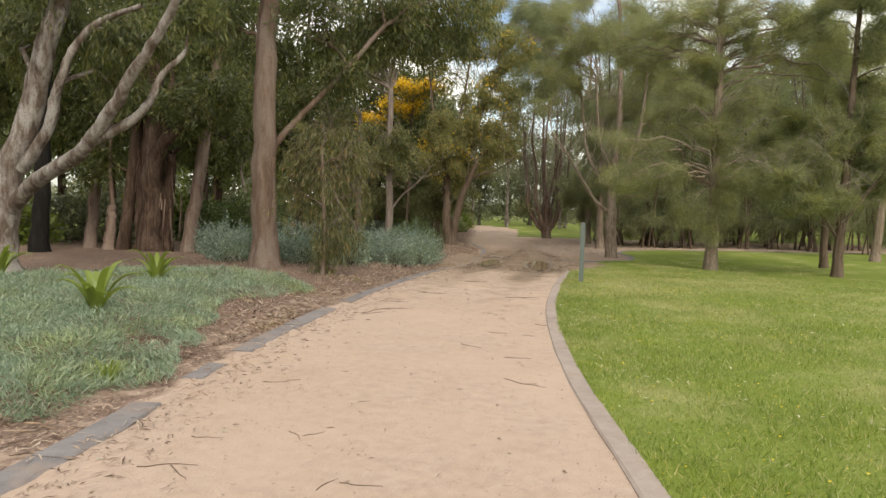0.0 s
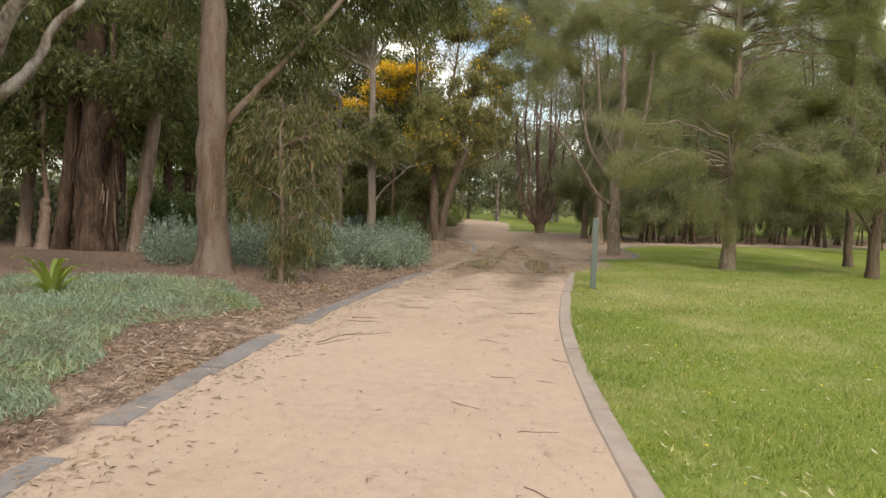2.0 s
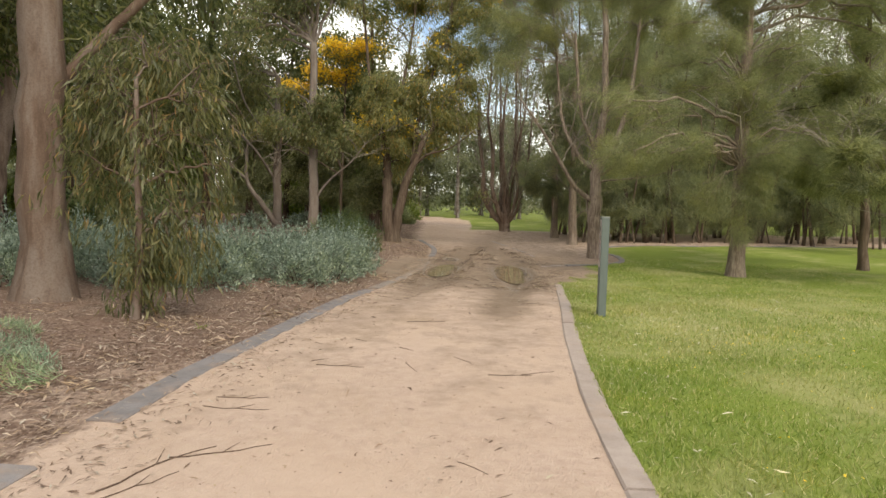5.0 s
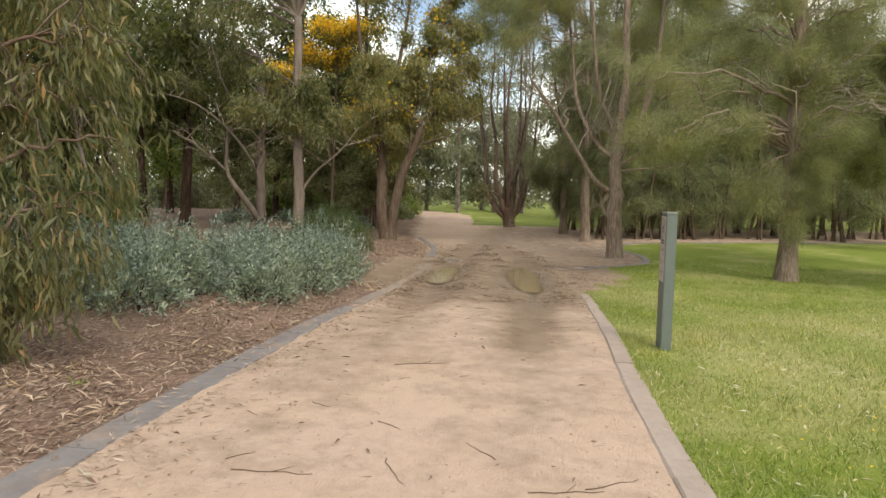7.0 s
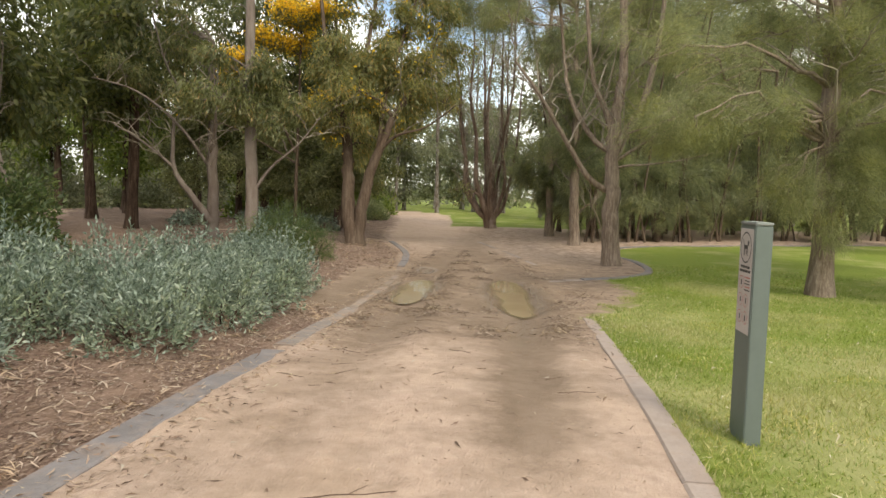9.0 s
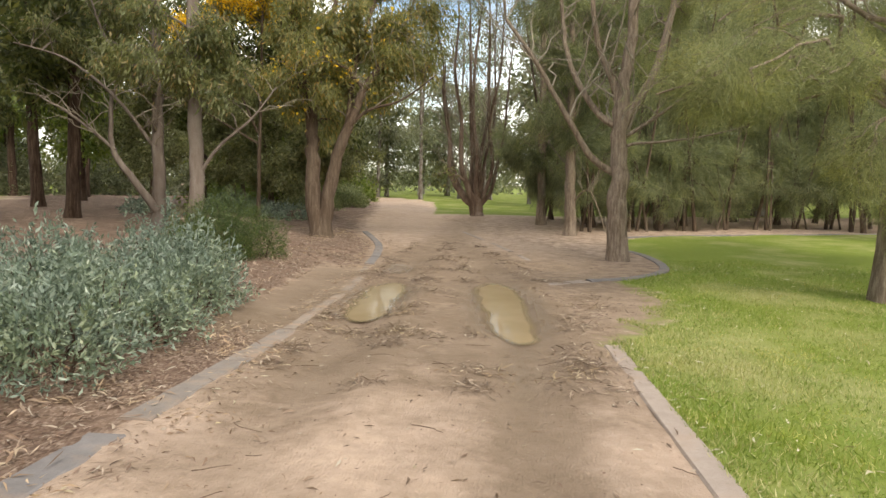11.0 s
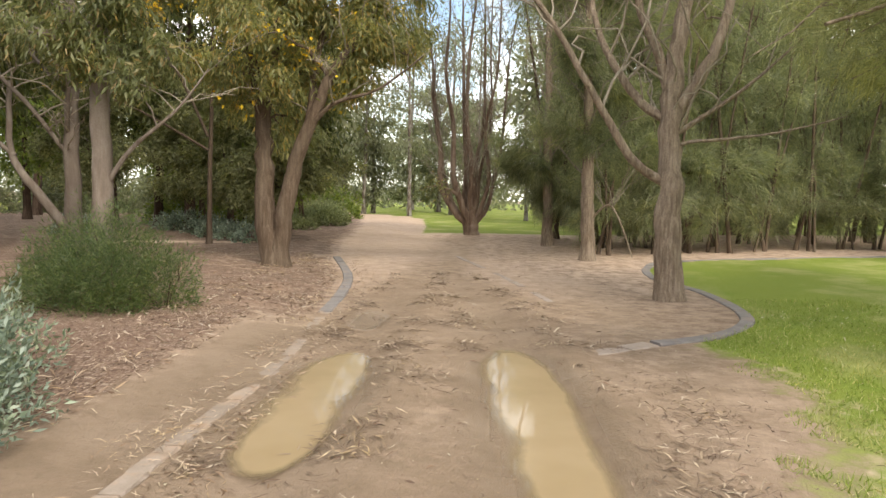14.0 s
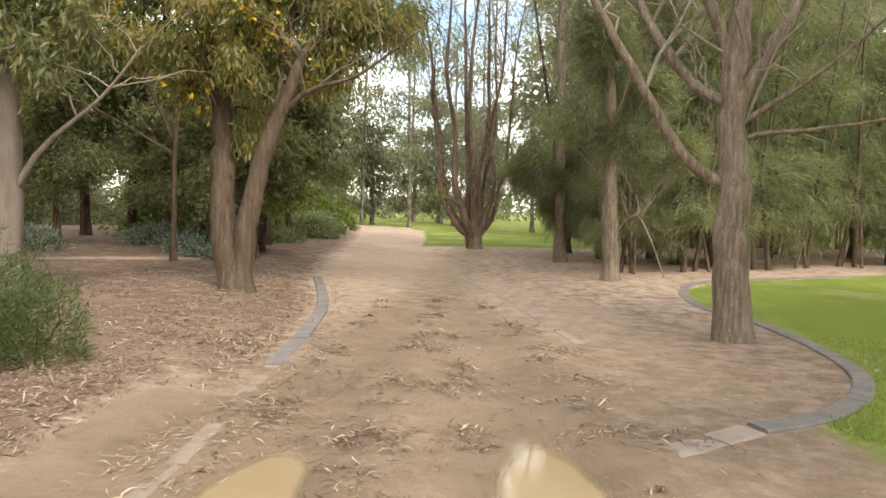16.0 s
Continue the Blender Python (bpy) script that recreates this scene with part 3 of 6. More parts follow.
LOBES_H = [(-13.52, 18.36, 6.22, 2.4, 2.4, 1.54, 16), (-15.88, 18.33, 5.58, 1.58, 1.58, 2.11, 14), (-12.11, 20.14, 5.17, 1.47, 1.47, 1.66, 14), (-12.69, 19.13, 7.43, 2.46, 2.46, 1.23, 14), (-12.36, 22.05, 3.73, 1.2, 1.2, 1.2, 8), (-11.6, 18.0, 4.2, 1.2, 1.2, 0.7, 16), (-14.9, 17.9, 2.5, 0.8, 0.8, 0.8, 14), (-13.6, 17.5, 4.6, 1.3, 1.3, 0.7, 14), (-10.4, 17.6, 4.5, 1.0, 1.0, 0.7, 12), (-15.6, 17.6, 4.0, 1.2, 1.2, 0.9, 14), (-12.4, 19.6, 3.6, 0.8, 0.8, 0.6, 8)]



def split(lobes, seed, least=1.0):
    """Breaks the large lobes of a crown into several smaller, flatter sprays with gaps between them."""
    g = np.random.default_rng(seed)
    out = []
    for x, y, z, rx, ry, rz, n in lobes:
        if rx < least:
            out.append((x, y, z, rx, ry, rz, n))
            continue
        k = 4 if rx < 1.5 else 6
        for _ in range(k):
            q = g.normal(size=3)
            q = q / np.linalg.norm(q) * g.uniform(0.35, 0.8)
            f = g.uniform(0.36, 0.56)
            out.append((x + q[0] * rx, y + q[1] * ry, z + q[2] * rz, rx * f, ry * f, rz * f * 0.75, max(3, int(n * 1.25 / k + 0.5))))
    return out


# ---- the lie of the land ----
KERB_L = [(-2.85, -6), (-2.95, 0), (-3.2, 3.6), (-3.45, 5.2), (-3.72, 7.2), (-3.9, 9.3), (-4.05, 12), (-4.06, 14.3), (-4.02, 17), (-4.06, 20), (-4.12, 23), (-4.14, 25.4), (-4.42, 28), (-4.7, 30.5), (-5.15, 33), (-6.3, 36.9)]
KERB_R = [(1.3, -6), (0.78, 1.5), (0.45, 3.8), (0.22, 5), (0.03, 6), (-0.2, 7.5), (-0.4, 9.2), (-0.52, 10.5), (-0.61, 12), (-0.65, 14.5), (-0.62, 17), (-0.57, 21.75)]
KERB_C = [(-0.2, 26.7), (0.36, 27.0), (1.08, 27.75), (1.58, 28.75), (1.82, 30), (1.85, 31.2), (1.75, 32.4), (1.45, 33.9), (1.84, 36.2), (3.1, 38.2), (8.4, 41.0), (13, 43), (22, 47)]
LAWN_EDGE = KERB_R + [(-0.25, 22.3), (0.3, 23.5), (0.65, 24.6), (0.6, 26.0), (0.3, 26.6)] + KERB_C[1:] + [(60, 62), (60, -6)]
FAR_LAWN_R = [(-5.35, 50.3), (0, 50.8), (3, 52), (60, 75), (90, 300), (-60, 300), (-32, 92), (-15, 80), (-9.2, 72.5), (-7.1, 67.5), (-5.8, 56.6)]
FAR_LAWN_L = [(-19, -6), (-22, 18), (-30, 48), (-36, 62), (-22, 71), (-16, 78), (-30, 100), (-200, 200), (-200, -6)]
PATH = KERB_L + [(-7.3, 43.2), (-8.9, 55), (-11, 66), (-15, 71), (-26, 77), (-28, 83), (-15, 78), (-9.2, 72.5), (-7.1, 67.5), (-5.8, 56.6), (-5.0, 46), (-3.4, 40), (-2.3, 36), (-0.6, 33), (-0.1, 28.5), (-0.2, 26.7)] + [(-0.05, 24.6), (-0.3, 23)] + KERB_R[::-1]


def profile(y):
    return np.interp(y, [-50, 10, 17, 21.8, 27, 30, 36, 60, 300], [-0.1, -0.1, -0.11, -0.32, -0.33, -0.37, -0.35, -0.3, -0.3])


def gauss(v, w):
    return np.exp(-(v / w) ** 2)


def rut_left(y):
    return np.interp(y, [16, 20, 24.4, 28, 32], [-3.2, -3.3, -3.5, -3.55, -3.7])


def rut_right(y):
    return np.interp(y, [16, 20, 22, 24, 26, 30, 34], [-1.55, -1.5, -1.52, -1.68, -1.85, -2.3, -3.0])


POOLS = [(-3.54, 24.2, 0.52, 1.45, -0.02), (-1.7, 24.0, 0.54, 2.15, -0.08), (-3.75, 27.9, 0.24, 0.75, 0.0)]


def pool_depth(x, y, floor=0):
    out = floor
    for cx, cy, rx, ry, skew in POOLS:
        out = np.maximum(out, 1.15 - ((x - cx - skew * (y - cy)) / rx) ** 2 - ((y - cy) / ry) ** 4)
    return np.clip(out, floor, 1)


def height(x, y):
    """The ground's height, kerb step, bank, ruts and all."""
    x, y = np.asarray(x, float), np.asarray(y, float)
    left = np.interp(y, [p[1] for p in KERB_L], [p[0] for p in KERB_L])
    z = profile(y) + np.clip((left - 0.3 - x) * 0.1, 0, 0.15)
    z = z + 0.02 * np.sin(x * 1.3 + y * 0.7) * np.clip((x - 0.5) * 0.3, 0, 1)
    mudzone = np.interp(y, [16, 20, 29, 33], [0, 1, 1, 0])
    ruts = gauss(x - rut_left(y), 0.3) + gauss(x - rut_right(y), 0.3) - 0.55 * gauss(x - rut_left(y) - 0.55, 0.2) - 0.5 * gauss(x - rut_right(y) - 0.55, 0.22)
    z = z - 0.055 * mudzone * ruts * (1 + 0.25 * np.sin(y * 1.9 + x)) - 0.035 * pool_depth(x, y)
    wob = np.sin(x * 3.1 + 1.3 * np.sin(y * 2.3)) * np.sin(y * 2.7 + np.sin(x * 4.0)) + 0.5 * np.sin(x * 7.7 + y * 3.9) * np.sin(y * 6.1 - x * 2.2)
    lap = gauss(np.abs(x - left) - 0.13, 0.07) * np.clip(np.sin(y * 4.3 + np.sin(y * 1.7) * 2) * np.sin(y * 9.1 + x * 3), -0.3, 1)
    return z + wob * (0.004 + 0.006 * mudzone) + 0.011 * lap


def ground_at(x, y):
    return float(height(x, y))


def inside(x, y, poly):
    """Signed distance to a polygon's border, positive inside, for arrays."""
    x, y = np.asarray(x, float), np.asarray(y, float)
    hit, best = np.zeros(x.shape, bool), np.full(x.shape, 1e9)
    for (ax, ay), (bx, by) in zip(poly, poly[1:] + poly[:1]):
        if ay != by:
            hit ^= ((ay > y) != (by > y)) & (x < (bx - ax) * (y - ay) / (by - ay) + ax)
        dx, dy = bx - ax, by - ay
        t = np.clip(((x - ax) * dx + (y - ay) * dy) / (dx * dx + dy * dy + 1e-12), 0, 1)
        best = np.minimum(best, np.hypot(x - ax - t * dx, y - ay - t * dy))
    return np.where(hit, best, -best)


def soft(d, w):
    return np.clip(0.5 + d / (2 * w), 0, 1)


def shares(x, y):
    """How much of lawn, mulch and mud lies at a place."""
    d_lawn = inside(x, y, LAWN_EDGE)
    frayed = np.interp(y, [21, 22.2, 26, 27], [0.05, 0.75, 0.75, 0.05])
    lawn = np.maximum(soft(d_lawn, frayed), np.maximum(soft(inside(x, y, FAR_LAWN_R), 0.25), soft(inside(x, y, FAR_LAWN_L), 0.6)))
    d_path = inside(x, y, PATH)
    path = soft(d_path, np.interp(y, [20, 30], [0.1, 0.55]))
    lane = np.interp(y, [8, 13, 18.5, 21, 29, 34, 40], [0, 0.3, 0.5, 1.1, 1.0, 0.55, 0.35])
    mud = np.clip(lane * (0.62 + 0.5 * gauss(x - rut_right(y), 0.5) + 0.4 * gauss(x - rut_left(y), 0.5)), 0, 1)
    mud = np.maximum(mud, np.interp(y, [14.6, 16, 20], [0, 0.8, 1.0]) * gauss(x - rut_right(y), 0.5) * (y < 22))
    left = np.interp(y, [p[1] for p in KERB_L], [p[0] for p in KERB_L])
    spill = np.interp(y, [20.3, 22.5, 26.5, 28.2], [0, 1, 1, 0]) * np.interp(left - x, [-0.4, 0, 0.75, 1.15], [0, 1, 0.9, 0])
    mud = np.maximum(mud, spill)
    verge = 1 - 0.4 * np.interp(y, [1, 3, 12, 15], [1, 1, 1, 0]) * np.interp(left - x, [0, 0.7, 1.3], [1, 1, 0])
    track = 1 - 0.7 * gauss(y - 39.1 - 0.25 * (x + 12), 0.35) * (x > -14.5) * (x < -9.5)
    wear = verge * track * (1 - spill) * np.where(x > np.interp(y, [29, 35, 40, 46], [-1.5, -3.0, -5.5, -7.5]), 0.4, np.interp(y, [20, 27], [1.0, 0.66]))
    return lawn, (1 - path) * (1 - lawn) * wear, mud * (lawn < 0.6)


def dryness(x, y):
    """How much of the turf is straw, most where feet wear it beside the path's far half."""
    worn = np.interp(y, [9, 13, 17, 20.5, 23, 30], [0.05, 0.45, 0.9, 0.75, 0.35, 0.15]) * np.interp(x, [0, 3, 6, 9], [1, 0.85, 0.5, 0.2])
    return np.clip(worn * (0.62 + 0.5 * np.sin(x * 1.3 + 1 + np.sin(y * 0.7)) * np.sin(y * 0.9 + x * 0.4)), 0, 1)


def grades(lo, hi, step, stretch, ends):
    """Steps that are even from lo to hi and grow towards the ends."""
    out = list(np.arange(lo, hi + 1e-6, step))
    s = step
    while out[-1] < ends[1]:
        s *= stretch
        out.append(out[-1] + s)
    s = step
    while out[0] > ends[0]:
        s *= stretch
        out.insert(0, out[0] - s)
    return np.array(out)


def build_ground():
    gx, gy = grades(-5.6, 2.4, 0.08, 1.13, (-420, 420)), grades(0.5, 34, 0.1, 1.1, (-60, 900))
    X, Y = np.meshgrid(gx, gy)
    Z = height(X, Y)
    lawn, mulch, mud = shares(X, Y)
    wet = np.clip((pool_depth(X, Y, -2.5) + 1.7) / 2.2, 0, 1) * (lawn < 0.3)
    wet = np.maximum(wet, 0.7 * np.interp(Y, [17, 20, 30, 33], [0, 1, 0.8, 0]) * np.maximum(gauss(X - rut_left(Y), 0.28), gauss(X - rut_right(Y), 0.28)))
    edge_l = np.interp(Y, [p[1] for p in KERB_L], [p[0] for p in KERB_L])
    wet = np.maximum(wet, 0.75 * np.interp(Y, [20.3, 22.5, 26.5, 28.2], [0, 1, 1, 0]) * np.interp(edge_l - X, [-0.6, 0, 0.6, 1.0], [0, 1, 0.9, 0]))
    wet = np.maximum(wet, 0.55 * np.interp(Y, [18.5, 20.5, 26, 28], [0, 1, 1, 0]) * np.interp(X, [-4.0, -3.6, -1.3, -0.9], [0, 1, 1, 0]))
    wet = np.maximum(wet, np.interp(Y, [15.2, 17, 19.2, 20.5, 22], [0, 0.5, 0.7, 1, 1]) * (Y < 23) * gauss(X + 1.56, 0.36))
    nx = len(gx)
    i, j = np.meshgrid(np.arange(nx - 1), np.arange(len(gy) - 1))
    a = (j * nx + i).ravel()
    F = np.stack([a, a + 1, a + nx + 1, a + nx], 1)
    V = np.stack([X, Y, Z], -1).reshape(-1, 3)
    lf, mf = lawn.ravel()[F].mean(1), mulch.ravel()[F].mean(1)
    kinds = np.where(lf > 0.5, 1, np.where(mf > 0.3, 2, 0))
    for k, (name, label, cat) in enumerate((("path", "sandy gravel walking path with muddy wheel ruts", "path"), ("lawn", "short green lawn with dry patches", "lawn"), ("garden_bed", "reddish-brown bark mulch bed under the trees", "garden bed"))):
        f = F[kinds == k]
        used, inv = np.unique(f, return_inverse=True)
        me = array_mesh(name, V[used], inv.reshape(-1, 4), GROUND, True)
        for key, vals in (("lawn", lawn), ("mulch", mulch), ("mud", mud), ("wet", wet), ("dry", dryness(X, Y))):
            me.attributes.new(key, "FLOAT", "POINT").data.foreach_set("value", vals.ravel()[used].astype(np.float32))
        tagged(new(name, me), label, cat, kind="structure")


build_ground()


def puddle(cx, cy, rx, ry, skew, level):
    """A still sheet over a hollow; its depth thins to nothing at the margin."""
    n = 26
    u, v = np.meshgrid(np.linspace(-1.35, 1.35, n), np.linspace(-1.35, 1.35, n))
    y = cy + ry * v
    x = cx + rx * u + skew * (y - cy)
    me = array_mesh("puddle", np.stack([x, y, np.full_like(x, level)], -1).reshape(-1, 3), [(k * n + i, k * n + i + 1, k * n + n + i + 1, k * n + n + i) for k in range(n - 1) for i in range(n - 1)], WATER)
    me.attributes.new("depth", "FLOAT", "POINT").data.foreach_set("value", (level - height(x, y) - 0.05 * np.clip(u ** 2 + v ** 4 - 1.0, 0, 2)).ravel().astype(np.float32))
    tagged(new("puddle", me), "shallow tan muddy puddle in a wheel rut", "puddle", "puddles on the path", "structure")


for (cx, cy, rx, ry, skew), drop in zip(POOLS[:2], (0.02, 0.02)):
    puddle(cx, cy, rx, ry, skew, float(profile(cy)) - drop - 0.012)


# ---- kerbs ----
def kerb(name, label, line, width, proud, slab, skips=(), mat=CONCRETE, ragged=0.0):
    """A run of cast concrete slabs along a line; in the skipped stretches of y the earth covers it."""
    root = tagged(new(name), label, "kerb", kind="structure")
    pts = spline([(x, y, 0) for x, y in line], 400)
    s = np.concatenate([[0], np.cumsum(np.linalg.norm(np.diff(pts, axis=0), axis=1))])
    at, r = 0.0, random.Random(len(name))
    while at < s[-1] - 0.3:
        end = min(at + slab * (r.uniform(0.35, 2.0) if ragged else r.uniform(0.9, 1.1)), s[-1])
        n = 5
        u = np.linspace(at + 0.006, end - 0.006, n)
        cx, cy = np.interp(u, s, pts[:, 0]), np.interp(u, s, pts[:, 1])
        at = end
        if any(a < cy.mean() < b for a, b in skips) or r.random() < ragged:
            continue
        t = np.stack([np.gradient(cx), np.gradient(cy)], 1)
        t /= np.linalg.norm(t, axis=1, keepdims=True)
        nrm = np.stack([-t[:, 1], t[:, 0]], 1)
        bm = bmesh.new()
        rows = []
        lift, cut = proud + r.uniform(-0.006 - 0.04 * ragged, 0.006), 0.014
        shift = r.uniform(-0.12, 0.12) * ragged
        for k in range(n):
            row = []
            z = float(profile(cy[k]))
            for off, dz in ((-1, -0.12), (-1, lift - cut), (-1 + cut * 2 / width, lift), (1 - cut * 2 / width, lift), (1, lift - cut), (1, -0.12)):
                e = 1 + r.uniform(-0.05 - ragged, 0.05 + ragged * 0.6)
                row.append(bm.verts.new((cx[k] + shift + nrm[k][0] * off * e * width / 2, cy[k] + nrm[k][1] * off * e * width / 2, z + dz)))
            rows.append(row)
        for a, b in zip(rows, rows[1:]):
            for k in range(5):
                bm.faces.new((a[k], a[k + 1], b[k + 1], b[k]))
        bm.faces.new(rows[0])
        bm.faces.new(rows[-1][::-1])
        bmesh.ops.recalc_face_normals(bm, faces=bm.faces)
        part("slab", bm, mat, root)


def stretch(line, lo, hi):
    """The part of a kerb's line between two values of y."""
    y = [p[1] for p in line]
    return [(float(np.interp(lo, y, [p[0] for p in line])), lo)] + [p for p in line if lo < p[1] < hi] + [(float(np.interp(hi, y, [p[0] for p in line])), hi)]


kerb("kerb_left", "flush grey concrete kerb between path and mulch bed, partly buried", stretch(KERB_L, -6, 4.65), 0.25, 0.015, 1.9)
kerb("kerb_chip", "short grey piece of kerb showing through the mulch", stretch(KERB_L, 5.45, 6.05), 0.22, 0.015, 0.7)
kerb("kerb_bed", "long flush grey concrete kerb beside the mulch bed", stretch(KERB_L, 6.65, 10.15), 0.25, 0.015, 1.75)
kerb("kerb_verge", "long flush grey concrete kerb along mulch and silver shrubs", stretch(KERB_L, 10.7, 18.6), 0.24, 0.015, 1.95)
kerb("kerb_faded", "faded narrow pale kerb sinking into the mud", stretch(KERB_L, 18.6, 21.9), 0.22, 0.013, 1.65, (), CONCRETE_DUSTY)
kerb("kerb_broken", "crumbling pale kerb half sunk in the mud", stretch(KERB_L, 21.9, 28.2), 0.15, 0.006, 0.27, ((24.5, 24.8),), CONCRETE_WORN, 0.08)
kerb("kerb_bend", "grey concrete kerb bending away into the mulch", stretch(KERB_L, 28.2, 36.9), 0.2, 0.022, 1.5)
kerb("kerb_right", "narrow pale concrete kerb between path and lawn", KERB_R, 0.18, 0.017, 2.4, (), CONCRETE_TAN)
kerb("kerb_curved", "curved grey concrete kerb round a tree bed beside the lawn", KERB_C, 0.2, 0.021, 1.5)
kerb("kerb_stub", "worn pale end of a kerb flush with the earth", [(-1.0, 26.1), (-0.6, 26.4), (-0.25, 26.68)], 0.24, 0.006, 0.5, (), CONCRETE_TAN)
kerb("kerb_sunken", "pale kerb almost buried in the dirt of the path", [(-3.1, 38.2), (-2.75, 36.8), (-1.9, 33.6), (-1.1, 30.0)], 0.15, 0.006, 0.8, ((31.0, 31.5),), CONCRETE_TAN)


# ---- trees ----
class Style:
    """How a tree carries its leaves."""

    def __init__(self, kind, mat, per, size, width, sprays=7, spread=0.3, hang=0.5, fine=False):
        self.kind, self.mat, self.per, self.size, self.width = kind, mat, per, size, width
        self.sprays, self.spread, self.hang, self.fine = sprays, spread, hang, fine


GUM = Style("leaf", LEAF_GUM, 20, 0.2, 0.038, 9, 0.28, 1.1, True)
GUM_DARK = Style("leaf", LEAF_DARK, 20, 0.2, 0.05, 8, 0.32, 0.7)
WATTLE = Style("leaf", LEAF_WATTLE, 18, 0.2, 0.036, 9, 0.28, 1.1, True)
# gum leaves in a darker colour, which paints in the shade of these crowns
GUM_SHADED = Style("leaf", LEAF_DARK, 22, 0.19, 0.036, 9, 0.28, 1.1, True)
OAK_NEAR = Style("needle", LEAF_OAK, 78, 0.19, 0.0075, 11, 0.22, 0.4, True)
WEEP = Style("leaf", LEAF_WEEP, 13, 0.17, 0.022, 8, 0.15, 1.5, True)
OAK = Style("needle", LEAF_OAK, 60, 0.46, 0.018, 11, 0.2, 0.2)
OAK_DARK = Style("needle", LEAF_OAK_DK, 42, 0.42, 0.018, 10, 0.26, 0.9)
OLIVE = Style("leaf", LEAF_OLIVE, 22, 0.2, 0.06, 9, 0.4, 0.4)


def foliage(points, outs, st, base):
    """A crown of leaves round spray points."""
    n = len(points) * st.per
    p = np.repeat(points, st.per, 0) + rng.normal(size=(n, 3)) * st.spread * 0.55
    w = unit(np.repeat(outs, st.per, 0) * (0.5 if st.kind == "leaf" else 0.9) + np.repeat(rng.normal(size=(len(points), 3)) * (0.0 if st.kind == "leaf" else 0.6), st.per, 0) + rng.normal(size=(n, 3)) * (0.55 if st.kind == "leaf" else 0.6) + np.array([0, 0, -st.hang]))
    L = st.size * rng.uniform(0.6, 1.25, n)
    make = leaves if st.kind == "leaf" else strands
    v, f = make(p - base, w, L, st.width * rng.uniform(0.7, 1.3, n))
    return array_mesh("crown", v, f, st.mat)


